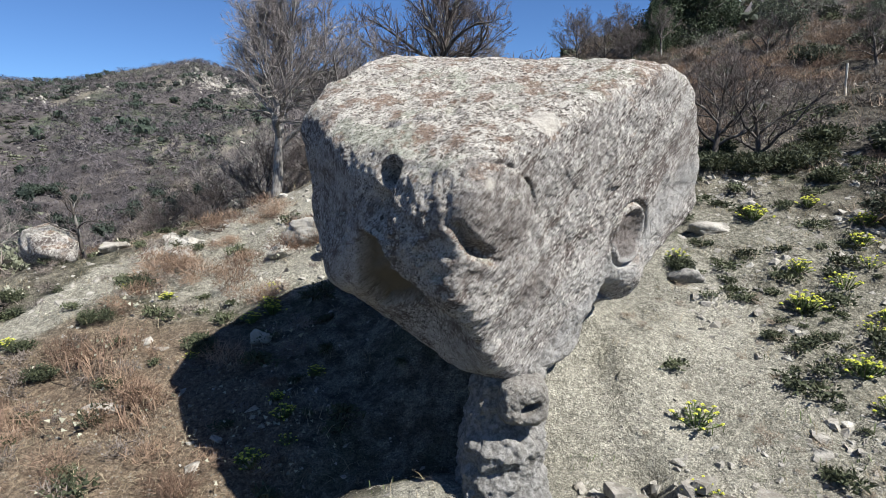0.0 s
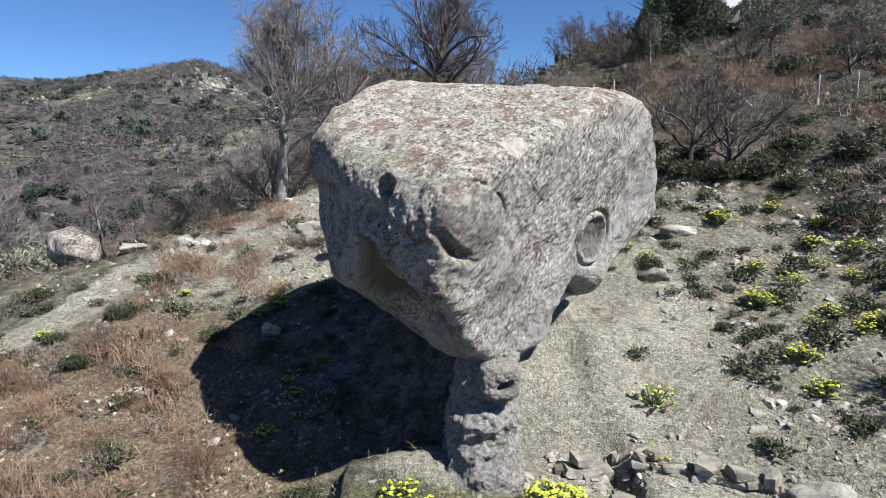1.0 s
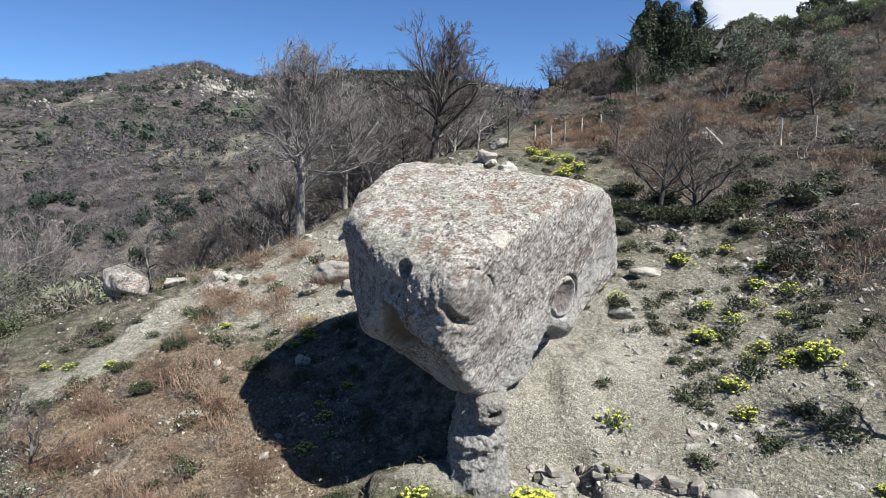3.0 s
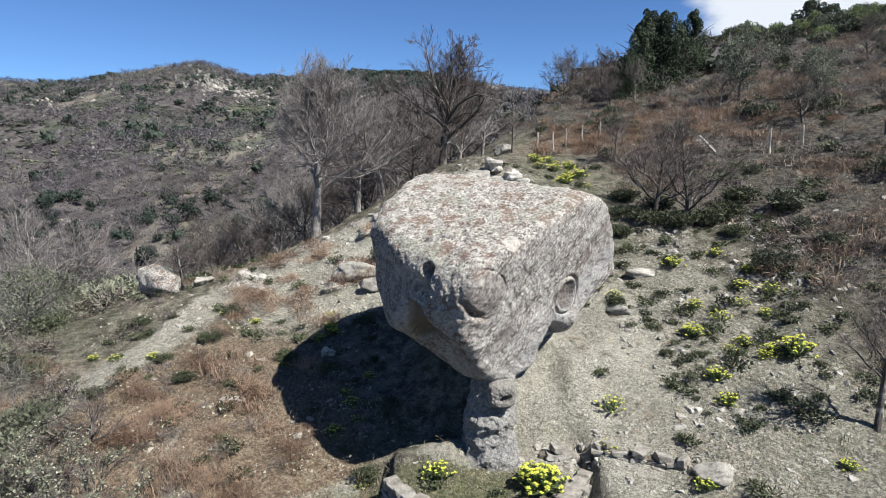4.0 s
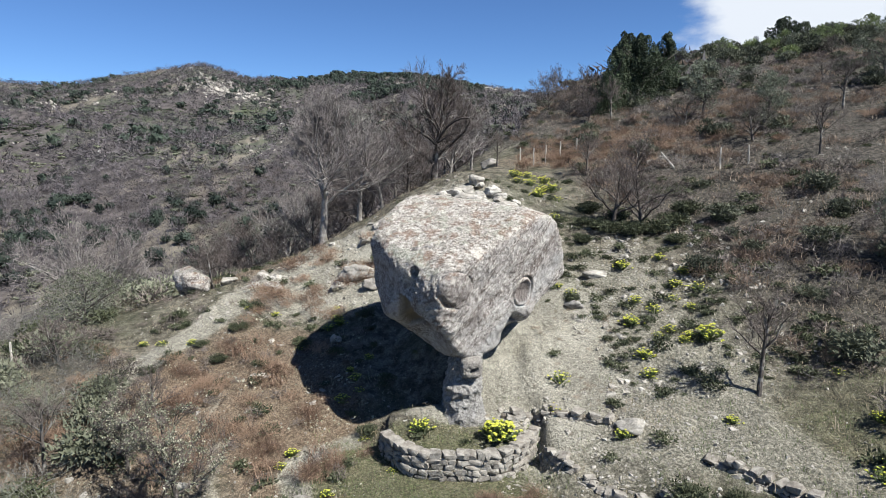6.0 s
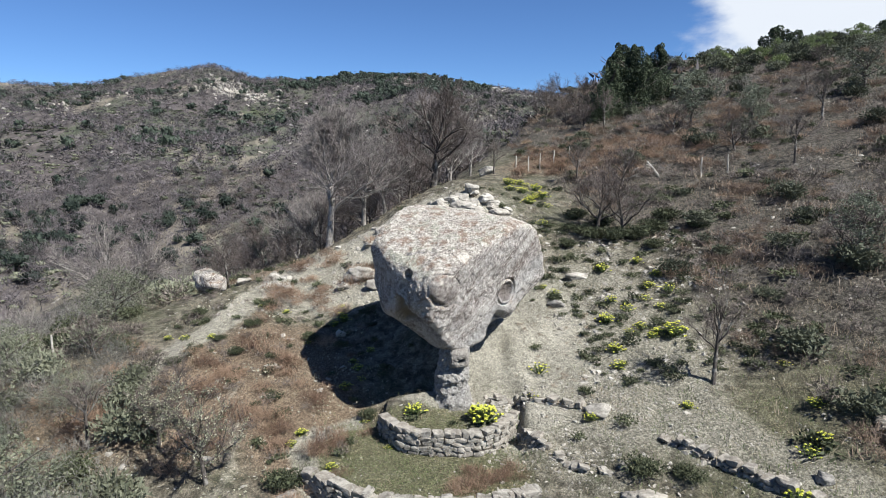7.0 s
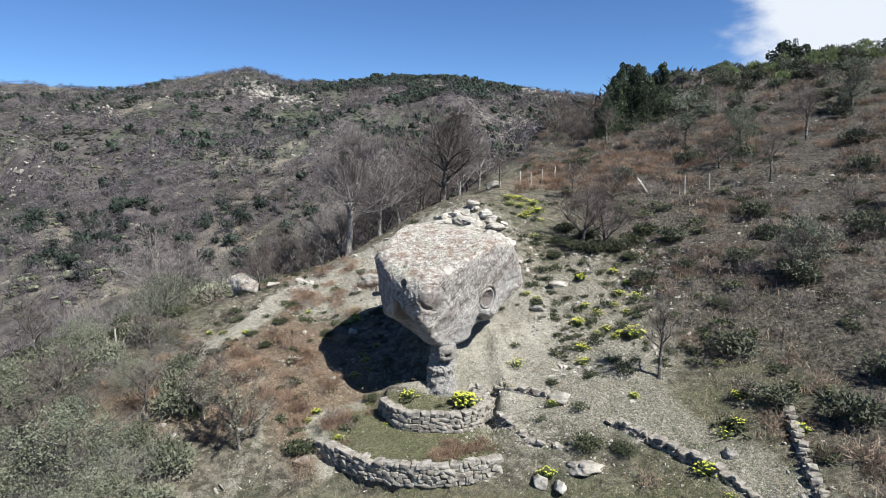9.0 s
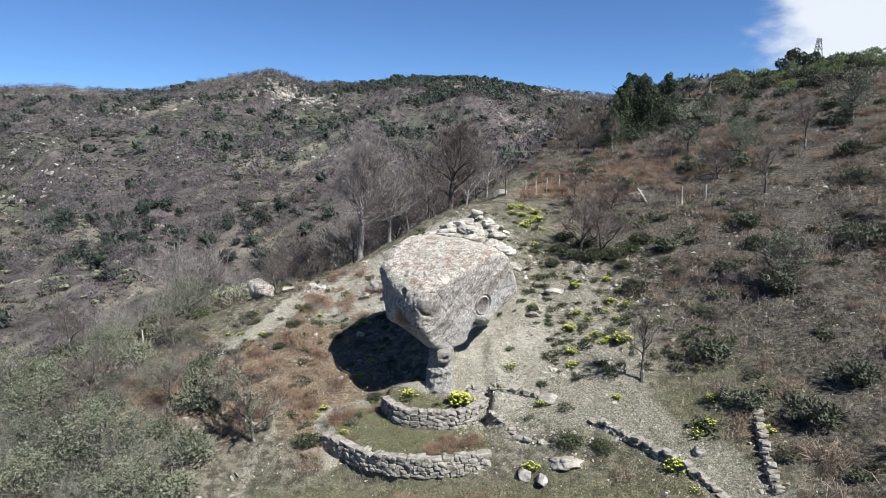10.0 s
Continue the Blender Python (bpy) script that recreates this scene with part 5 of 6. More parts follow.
def flower_head(seed):
    """A domed umbel of small bracts."""
    rng = np.random.default_rng(seed)
    heads, w = Bag(), 0.15
    for q in range(8):
        b = q * 2.4
        c = np.array((math.cos(b), math.sin(b), 0)) * w * (0.2 + 0.09 * q) + (0, 0, w * (0.55 - 0.07 * q))
        r = w * 0.42
        heads.add([c + (0, 0, r * 0.8), c + (r, 0, 0), c + (0, r, 0), c - (r, 0, 0), c - (0, r, 0), c - (0, 0, r * 0.6)],
                  [(0, 1, 2), (0, 2, 3), (0, 3, 4), (0, 4, 1), (5, 2, 1), (5, 3, 2), (5, 4, 3), (5, 1, 4)], rng.uniform())
    return heads.mesh("flower_head", [SPURGE_HEAD])


HEADS = [flower_head(i) for i in range(3)]


def spurge(seed, stems, radius):
    g, tips = spurge_clump(seed, stems, radius)
    ob = empty("spurge_plant")
    piece("foliage", g.mesh("foliage", [SPURGE_LEAF]), ob)
    for n, (tip, size) in enumerate(tips):
        h = piece("flower_head", HEADS[n % 3], ob)
        h.matrix_basis = pose(*tip, tip[1] * -40, tip[0] * 40, n * 40) @ Matrix.Diagonal((size, size, size, 1))
    return tagged(ob, "bushy spurge in yellow flower growing on stony ground", "spurge", "spurge in flower")


big = spurge(201, 64, 0.42)
stand(big, 1.45, 5.35, 1.0, 0, 0.02, "big round spurge covered in yellow heads above the wall")
KINDS = [spurge(202, 26, 0.34), spurge(203, 17, 0.32), spurge(204, 34, 0.36)]
stand(KINDS[0], -0.31, 5.6, 0.85, 0, 0.02)
stand(KINDS[1], 3.16, 7.25, 0.9, 40, 0.02)
stand(KINDS[2], 7.26, 8.0, 1.1, 80, 0.02)
BANK = ((4.17, 5.0), (2.8, 6.2), (5.5, 9.1), (6.43, 8.6), (6.06, 8.4), (6.84, 8.2), (7.3, 9.4), (6.28, 9.4), (7.7, 11.2), (7.3, 10.6), (7.8, 10.2), (7.4, 12.4), (3.8, 10.9), (4.15, 10.7),
        (5.4, 7.55), (5.35, 6.9), (9.4, 5.9), (6.65, 5.2), (9.35, 4.4), (8.5, 3.05), (7.6, 1.75), (3.75, 2.3), (7.95, 11.3), (6.0, 11.8), (5.9, 10.0), (7.0, 9.9), (9.0, 3.4), (6.6, 8.0), (7.9, 0.9), (10.3, 2.7))
SHADE = ((-6.2, 11.9), (-5.9, 13.1), (-7.3, 10.0), (-3.15, 11.3), (-1.73, 6.1), (-3.27, 5.4), (-3.45, 5.1), (-0.94, 4.8), (-2.2, 3.9), (-8.8, 10.05), (-8.2, 9.9), (-5.15, 11.3), (-3.1, 10.8), (-4.0, 9.5),
         (-2.36, 8.4), (-2.15, 8.0), (-2.0, 7.5), (-2.4, 7.25), (-1.9, 8.9), (-5.9, 11.75), (-3.0, 10.6), (-3.3, 10.4))
SADDLE = ((4.4, 18.5), (4.0, 16.8), (3.9, 19.6), (4.4, 15.2), (3.7, 20.5), (3.3, 19.2), (4.2, 17.6), (4.6, 19.2), (3.9, 18.2), (4.8, 17.0), (-1.6, 17.2), (4.3, 20.2), (3.4, 18.4), (4.7, 18.0))
rng = np.random.default_rng(8)
for n, (x, y) in enumerate(BANK + SHADE + SADDLE):
    s = rng.uniform(0.5, 0.95) * (0.62 if x < 0 else 0.92) * (1.15 if y > 15 else 1.0)
    plant_copy(KINDS[n % 3], x, y, s, rng.uniform(0, 360), 0.02)


# ---------------------------------------------------------------- scrub, bracken, grass and stones
def blades(seed, count, height, lean, width):
    rng = np.random.default_rng(seed)
    bag = Bag()
    for _ in range(count):
        a = rng.uniform(0, 6.28)
        o = rng.normal(size=2) * 0.18
        h = height * rng.uniform(0.5, 1.1)
        out = lean * rng.uniform(0.2, 1.2)
        d, s = np.array((math.cos(a), math.sin(a), 0)), np.array((-math.sin(a), math.cos(a), 0)) * width
        p0 = np.array((o[0], o[1], -0.02))
        p1 = p0 + d * out * 0.35 + (0, 0, h * 0.65)
        p2 = p0 + d * out + (0, 0, h * rng.uniform(0.6, 1.0))
        bag.add([p0 - s, p0 + s, p1 + s * 0.8, p1 - s * 0.8, p2], [(0, 1, 2), (0, 2, 3), (3, 2, 4)], rng.uniform())
    return bag.arrays()


def twiggy(seed, stems, height, spread, r=0.006, side=5):
    """A leafless bush of forked stems."""
    rng = np.random.default_rng(seed)
    bag = Bag()
    for _ in range(stems):
        a = rng.uniform(0, 6.28)
        k = spread * math.sqrt(rng.uniform())
        tip = np.array((math.cos(a) * k, math.sin(a) * k, height * (1.05 - 0.5 * (k / spread) ** 2) * rng.uniform(0.75, 1.1)))
        mid = tip * (0.5, 0.5, 0.45) + rng.normal(size=3) * 0.05 * height
        foot = np.array((math.cos(a), math.sin(a), 0)) * 0.08 * spread
        t = rng.uniform()
        spike(bag, foot, mid + (mid - foot) * 0.15, r * 2, t)
        spike(bag, mid, tip, r * 1.4, t)
        for _ in range(side):
            c = mid + (tip - mid) * rng.uniform(0, 0.95)
            spike(bag, c, c + (rng.normal(size=3) * 0.6 + (0, 0, 0.4)) * height * 0.25, r, rng.uniform())
    return bag.arrays()


def puff(seed, count, radius, height, size, narrow, body=0.0, up=0.25, lobes=5):
    """A bush or small crown: rounded lobes of fine twigs or leaves, with a dense heart if body is set."""
    rng = np.random.default_rng(seed)
    bag = Bag()
    ico = bmesh.new()
    bmesh.ops.create_icosphere(ico, subdivisions=1, radius=1.0)
    iv = np.array([w.co for w in ico.verts])
    fi = np.array([[w.index for w in t.verts] for t in ico.faces])
    ico.free()
    for _ in range(lobes):
        a, q = rng.uniform(0, 6.28), rng.uniform(0.1, 0.6)
        c = np.array((math.cos(a) * q * radius, math.sin(a) * q * radius, height * rng.uniform(0.36, 0.66)))
        k = rng.uniform(0.42, 0.62)
        box = np.array((radius * k, radius * k, height * 0.62 * k))
        tone = rng.uniform(0, 0.5)
        if body:
            w = c + iv * box * body * rng.uniform(0.85, 1.15, (len(iv), 1))
            w[:, 2] = np.maximum(w[:, 2], -0.03)
            bag.add(w, fi, tone * 0.3)
        for _ in range(count // lobes):
            d = rng.normal(size=3)
            d /= np.linalg.norm(d)
            p = c + d * box * rng.uniform(0.62, 1.08)
            p[2] = max(p[2], 0.02)
            w = d + rng.normal(size=3) * 0.55 + (0, 0, up)
            w /= np.linalg.norm(w)
            s = np.cross(w, rng.normal(size=3))
            s /= np.linalg.norm(s) + 1e-9
            h = size * rng.uniform(0.6, 1.4)
            bag.add([p - w * h * 0.5 - s * h * narrow, p - w * h * 0.5 + s * h * narrow, p + w * h * 0.5], [(0, 1, 2)], tone + rng.uniform(0, 0.5))
    return bag.arrays()


def pebble(seed):
    """A broken stone: the hull of a dozen random points, flattish."""
    r = np.random.default_rng(seed)
    d = r.normal(size=(10, 3))
    d /= np.linalg.norm(d, axis=1, keepdims=True)
    bm = bmesh.new()
    for q in d * r.uniform(0.42, 0.52, (10, 1)) * np.array((1.0, r.uniform(0.6, 0.95), r.uniform(0.4, 0.7))):
        bm.verts.new(q)
    hull = bmesh.ops.convex_hull(bm, input=bm.verts[:])
    bmesh.ops.delete(bm, geom=[g for g in hull["geom_interior"] if isinstance(g, bmesh.types.BMVert)], context="VERTS")
    bmesh.ops.recalc_face_normals(bm, faces=bm.faces[:])
    bm.verts.index_update()
    v = np.array([w.co for w in bm.verts])
    f = np.array([[w.index for w in t.verts] for t in bm.faces])
    bm.free()
    return v, f, np.full(len(v), 0.5)


def field(count, seed, box, keep):
    """Random plan points in a box, kept by a chance that keep(x, y) gives."""
    rng = np.random.default_rng(seed)
    x, y = rng.uniform(box[0], box[1], count * 12), rng.uniform(box[2], box[3], count * 12)
    chance = np.clip(keep(x, y), 0, 1)
    free = 1 - np.clip(2.2 * bump(x, y, 0.8, 7.9, 0.95, 1.25) - 0.4, 0, 1)
    hit = rng.uniform(size=len(x)) < chance * free
    return list(zip(x[hit][:count], y[hit][:count]))


def patchy(x, y, scale, seed):
    return np.array([noise.noise((a * scale, b * scale, seed)) for a, b in zip(np.ravel(x), np.ravel(y))])


def dry(x, y):
    s, g, gr, ru, li = zones(x, y)
    return np.clip(ru * 1.2 - s * 1.4 - g * 0.8 - 0.25, 0, 1)


def hill(x, y):
    s, g, gr, ru, li = zones(x, y)
    crest = (-0.58 * (x + 9.0) + 0.81 * (y - 13.6) > 1.5) & (-0.88 * x + 0.47 * (y - 23.5) > 1.5)
    return np.clip(0.25 + li - s * 1.3 - g * 0.7, 0, 1) * (0.35 + 0.9 * np.clip(patchy(x, y, 0.3, 2.0) + 0.4, 0, 1)) * ~crest


def open_ground(x, y):
    s, g, gr, ru, li = zones(x, y)
    return np.clip(1.0 - 0.5 * s - 0.3 * gr, 0.05, 1)


rng = np.random.default_rng(11)
bracken = [blades(300 + i, 60, 0.40, 0.46, 0.007) for i in range(4)]
spots = [(x, y, rng.uniform(0.5, 1.25), 0.02) for x, y in field(300, 1, (-13, 3, 0.5, 16), lambda x, y: dry(x, y) * (1 - np.clip(1.5 * bump(x, y, -1.7, 6.9, 1.1, 1.0), 0, 1)) * np.clip(patchy(x, y, 0.9, 4.0) * 2.2 + 0.15, 0, 1))]
spots += [(x, y, rng.uniform(0.7, 1.4), 0.02) for x, y in field(160, 2, (4, 16, 22, 29), dry)]
fern = [puff(305 + i, 330, 0.5, 0.40, 0.16, 0.024, up=0.6) for i in range(5)]
spots = spots[::3]
strew("dead_bracken", bracken, spots, [BRACKEN], "dense rust-brown dead bracken on the slope", "bracken")
spots = [(x, y, rng.uniform(0.45, 1.15), 0.03) for x, y in field(330, 1, (-13, 3, 0.5, 16), lambda x, y: dry(x, y) * (1 - np.clip(1.5 * bump(x, y, -1.7, 6.9, 1.1, 1.0), 0, 1)) * np.clip(patchy(x, y, 0.9, 4.0) * 2.2 + 0.15, 0, 1))]
spots += [(x, y, rng.uniform(0.6, 1.3), 0.03) for x, y in field(230, 2, (4, 22, 21, 31), lambda x, y: dry(x, y) + 0.12)]
spots += [(x, y, rng.uniform(0.5, 0.9), 0.03) for x, y in field(16, 71, (0.7, 2.4, 2.9, 3.9), lambda x, y: 0.7 + 0 * x)]
spots += [(x, y, rng.uniform(0.6, 1.3), 0.03) for x, y in field(46, 77, (-6.3, -1.5, 10.8, 15.4), lambda x, y: np.clip(0.4 + patchy(x, y, 0.8, 3.0) * 2, 0, 1))]
strew("bracken_mounds", fern, spots, [BRACKEN], "matted rust-brown mounds of dead bracken", "bracken")
spots = [(x, y, rng.uniform(0.6, 1.2), 0.0) for x, y in field(150, 73, (-9, -1.5, 2.5, 14), lambda x, y: open_ground(x, y))]
strew("wild_flowers", [puff(315 + i, 10, 0.4, 0.3, 0.05, 0.5, lobes=5) for i in range(3)], spots, [WHITE_BUD], "tiny pale wild flowers among dry grass", "flowers")
straw = [blades(320 + i, 18, 0.14, 0.26, 0.004) for i in range(4)]
spots = [(x, y, rng.uniform(0.5, 1.3), 0.02) for x, y in field(2400, 3, (-12, 16, -1, 22), lambda x, y: open_ground(x, y) * 0.8)]
strew("dry_grass", straw, spots, [STRAW], "thin tufts of dry straw-coloured grass", "grass")
turf = [blades(340 + i, 14, 0.11, 0.1, 0.006) for i in range(3)]
spots = [(x, y, rng.uniform(0.5, 1.2), 0.02) for x, y in field(1700, 4, (-7, 13, -1, 14), lambda x, y: zones(x, y)[2])]
strew("green_turf", turf, spots, [FRESH], "short green turf on the terraces", "grass")

reddish = [puff(360 + i, 130, 0.55, 0.5, 0.17, 0.06, up=0.5) for i in range(5)] + [twiggy(360 + i, 9, 0.55, 0.5, 0.005, 4) for i in range(1)]
spots = [(x, y, rng.uniform(0.45, 1.25), 0.05) for x, y in field(1600, 5, (5.5, 40, -3, 48), hill)]
spots += [(x, y, rng.uniform(0.35, 0.7), 0.05) for x, y in field(110, 17, (-10, -1.5, 4, 15), lambda x, y: open_ground(x, y) * 0.5)]
strew("dry_scrub", reddish, spots, [TWIG_RED], "leafless reddish-brown scrub over the hillside", "scrub")
grey = [puff(380 + i, 190, 0.75, 0.9, 0.22, 0.022, up=0.6) for i in range(4)]
spots = [(x, y, rng.uniform(0.5, 1.3), 0.05) for x, y in field(190, 6, (6, 34, -3, 40), hill)]
strew("grey_scrub", grey, spots, [TWIG], "leafless grey scrub over the hillside", "scrub")
heath = [puff(400 + i, 150, 0.45, 0.34, 0.105, 0.26, 0.25, lobes=5) for i in range(5)]
spots = [(x, y, rng.uniform(0.55, 1.35), 0.05) for x, y in field(640, 7, (4.5, 38, -3, 48), hill)]
spots += [(x, y, rng.uniform(0.3, 0.8), 0.05) for x, y in field(120, 8, (-9, 5, 4, 16), lambda x, y: open_ground(x, y) * 0.4)]
spots += [(x, y, rng.uniform(0.25, 0.75), 0.05) for x, y in field(190, 18, (4.2, 9.5, 6, 15.5), lambda x, y: 0.5 + 0 * x)]
spots += [(x, y, rng.uniform(0.35, 0.8), 0.05) for x, y in field(40, 19, (-1.5, 5, 13, 18), lambda x, y: 0.5 + 0 * x)]
strew("heath", heath, spots, [HEATH], "low dark green heath cushions over stony ground", "heath")

bushes = [puff(410 + i, 900, 0.8, 0.8, 0.12, 0.26, 0.0, lobes=8) for i in range(4)]
spots = [(x, y, rng.uniform(0.55, 1.25), 0.05) for x, y in field(150, 30, (6.5, 40, -3, 48), hill)]
spots += [(x, y, rng.uniform(0.8, 1.6), 0.05) for x, y in field(60, 31, (17, 42, 36, 50), lambda x, y: 0.6 + 0 * x)]
strew("hill_bushes", bushes, spots, [OLIVE_DARK], "rounded grey-green bushes over the hillside", "bushes")
spots = [(x, y, rng.uniform(0.7, 1.5), 0.05) for x, y in field(40, 32, (24, 44, 38, 50), lambda x, y: 0.6 + 0 * x)]
strew("fresh_bushes", bushes, spots, [FRESH], "fresh green leafy bushes along the brow of the hill", "bushes")
spots = [(x, y, rng.uniform(0.7, 1.7), 0.02) for x, y in field(2600, 33, (5.5, 38, -3, 48), hill)]
strew("hill_grass", [blades(330 + i, 14, 0.24, 0.36, 0.006) for i in range(4)], spots, [DEAD_GRASS], "withered brown grass and fern on the hillside", "grass")

spots = [(x, y, rng.uniform(0.5, 1.3), 0.03) for x, y in field(1500, 76, (6.0, 38, -3, 46), lambda x, y: hill(x, y) * np.clip(0.3 + patchy(x, y, 0.35, 9.0) * 2.2, 0.05, 1))]
strew("hill_bracken", [puff(335 + i, 110, 0.55, 0.46, 0.22, 0.045, up=0.7) for i in range(5)], spots, [FERN_OLD], "rust-brown dead bracken between the scrub of the hillside", "bracken")

# single bushes on the near slope
def bush(label, bag_arrays, mat, x, y, s, turn=0.0):
    v, f, t = bag_arrays
    ob = new("bush", mesh_from("bush", v, f, [mat], t))
    ob.matrix_world = pose(x, y, at_ground(x, y) - 0.03, 0, 0, turn) @ Matrix.Diagonal((s, s, s, 1))
    return tagged(ob, label, "bush")


JUNIPER = [puff(460 + i, 1700, 0.55, 0.5, 0.06, 0.28, 0.3, lobes=9) for i in range(4)]
for n, (x, y, s) in enumerate(((-4.95, 8.75, 0.46), (-3.95, 9.7, 0.65), (-6.30, 9.20, 0.60), (-7.00, 9.90, 0.50), (-6.0, 11.9, 0.8), (-7.60, 9.00, 0.56), (-8.40, 11.60, 0.68), (-7.90, 8.40, 0.60), (-6.10, 10.60, 0.60),
                                (-3.3, 3.75, 1.05), (-1.65, 6.3, 0.6), (4.9, 3.1, 0.95), (5.9, 2.9, 0.75), (-2.0, 13.6, 0.9), (-1.4, 14.2, 0.8), (4.1, 10.5, 0.6), (-8.3, 13.0, 0.6), (6.2, 14.2, 1.1), (7.0, 13.9, 1.2), (7.9, 14.2, 1.3), (5.5, 14.6, 1.0), (8.7, 14.7, 1.3), (5.1, 13.7, 0.8), (9.4, 15.3, 1.3), (6.8, 15.6, 1.2), (5.9, 16.3, 1.2), (8.2, 13.2, 0.9))):
    bush("low dark green juniper bush on the dry slope", JUNIPER[n % 4], HEATH, x, y, s, n * 70)
tagged(bare_tree("crooked dark little tree beside the pale rock", 91, 1.9, 1.3, 6, BARK_DARK, TWIG_DARK, fork=0.35, upward=0.4, kids=4, lean=0.15, trunk_r=0.03, deep=2, twigs=10, thick=1.0), category="tree").matrix_basis = pose(-7.9, 13.5, at_ground(-7.9, 13.5), 0, 0, 200)

# blossoming shrub on the near slope
blossom = bare_tree("crooked little tree budding with pale blossom", 95, 2.6, 1.2, 10, BARK_DARK, TWIG_DARK, fork=0.25, upward=0.5, kids=5, lean=-0.15, trunk_r=0.026, twigs=10, thick=0.9)
buds, brng = Bag(), np.random.default_rng(96)
twig_ends = np.zeros(len(blossom.children[1].data.vertices) * 3, np.float32)
blossom.children[1].data.vertices.foreach_get("co", twig_ends)
twig_ends = twig_ends.reshape(-1, 3)
for k in range(1500):
    leaf(buds, twig_ends[brng.integers(len(twig_ends))] + brng.normal(size=3) * 0.03, 0.055, brng, brng.uniform(), 0.6)
leaves = Bag()
for k in range(1500):
    leaf(leaves, twig_ends[brng.integers(len(twig_ends))] + brng.normal(size=3) * 0.05, 0.06, brng, brng.uniform(), 0.5)
piece("leaves", leaves.mesh("leaves", [OLIVE]), blossom.children[1], "small grey-green leaves")
piece("blossom", buds.mesh("blossom", [WHITE_BUD]), blossom.children[1], "sparse pale buds")
stand(blossom, -5.15, 3.8, 1.0, 20)
for x, y, s, turn in ((-13.0, 15.0, 0.92, 33), (-13.7, 14.5, 0.75, 150), (-12.4, 15.6, 0.7, 260)):
    plant_copy(ash, x, y, s, turn, 0.1, "leafless grey tree on the valley side beyond the crest", "grey trees beyond the crest")
plant_copy(olive, -12.5, 15.6, 0.8, 80)
plant_copy(ash, -16.5, 13.5, 0.6, 200, 0.1, "leafless grey tree on the valley side")
plant_copy(blossom, -6.9, 5.1, 0.8, 140)

grey_bush = leafy_tree("leafy_shrub", "broad grey-green leafy shrub on the valley side", 83, 2.3, 1.75, OLIVE, BARK_DARK, 5200, 0.075, 0.06, 1.0, 34)
stand(grey_bush, -9.3, 2.1, 1.0, 0)
for n, (x, y, s) in enumerate(((-7.6, 0.9, 0.72), (-10.9, 0.6, 0.9), (-12.9, 4.3, 0.9), (-11.6, 12.0, 0.8), (-12.8, 8.0, 0.7), (-15.5, 6.0, 0.9), (-9.9, 6.6, 0.5), (-14.8, 1.6, 0.9))):
    plant_copy(grey_bush, x, y, s, n * 67, 0.08, "broad grey-green leafy shrub on the valley side", "shrubs on the valley side")
for n, (x, y, s) in enumerate(((-12.0, 5.3, 1.0), (-8.6, 4.9, 0.8), (-10.6, 9.0, 0.7), (-15.0, 8.6, 1.1), (-7.2, 6.9, 0.55), (-11.0, 3.2, 0.9), (-16.5, 4.0, 1.1))):
    plant_copy((thorn, almond)[n % 2], x, y, s, n * 101, 0.05, "small leafless tree among the shrubs of the valley side", "small trees of the valley side")

# left slope: tall grey bushes
def near_left(x, y):
    return np.where(x < -5.0 - 0.42 * y, 0.8, 0.02)


def valley_side(count, seed):
    """Plan points on the slope that falls away beyond the crest."""
    r = np.random.default_rng(seed)
    a, d = np.radians(r.uniform(28, 82, count)), r.uniform(20, 62, count)
    return list(zip(-d * np.sin(a), d * np.cos(a) - 5))


def over_crest(x, y):
    return np.where(-0.58 * (x + 9.0) + 0.81 * (y - 13.6) > 0.3, 0.8, 0.05)


spots = [(x, y, rng.uniform(0.8, 1.7), 0.05) for x, y in field(140, 9, (-22, -6.5, -3, 9), near_left)]
spots += [(x, y, rng.uniform(1.0, 2.0), 0.05) for x, y in valley_side(150, 61)]
spots += [(x, y, rng.uniform(1.2, 2.3), 0.05) for x, y in field(130, 10, (-36, -9.0, 8, 36), over_crest)]
strew("grey_thicket", [puff(420 + i, 460, 0.85, 1.0, 0.21, 0.014, up=0.6, lobes=6) for i in range(4)], spots, [TWIG_PALE], "tangled grey leafless thicket on the valley side", "thicket")
spots = [(x, y, rng.uniform(0.6, 1.35), 0.05) for x, y in field(75, 12, (-24, -6.0, -3, 10), near_left)]
spots += [(x, y, rng.uniform(0.8, 1.8), 0.05) for x, y in field(75, 34, (-36, -9.0, 8, 36), over_crest)]
spots += [(x, y, rng.uniform(0.8, 1.7), 0.05) for x, y in valley_side(55, 62)]
strew("olive_scrub", [puff(440 + i, 800, 0.75, 0.8, 0.10, 0.24, 0.2, lobes=8) for i in range(3)], spots, [OLIVE], "grey-green leafy scrub on the valley side", "scrub")
spots = [(x, y, rng.uniform(0.5, 1.2), 0.05) for x, y in field(60, 35, (-24, -5.0, -3, 12), near_left)]
spots += [(x, y, rng.uniform(0.8, 1.6), 0.05) for x, y in field(40, 36, (-36, -9.0, 8, 36), over_crest)]
spots += [(x, y, rng.uniform(0.7, 1.6), 0.05) for x, y in valley_side(40, 63)]
strew("dark_scrub", [puff(450 + i, 700, 0.75, 0.7, 0.10, 0.26, 0.2, lobes=8) for i in range(3)], spots, [HEATH], "dark green leafy scrub on the valley side", "scrub")
spots = [(x, y, rng.uniform(0.6, 1.3), 0.05) for x, y in field(170, 20, (-24, -4.5, -3, 16), near_left)]
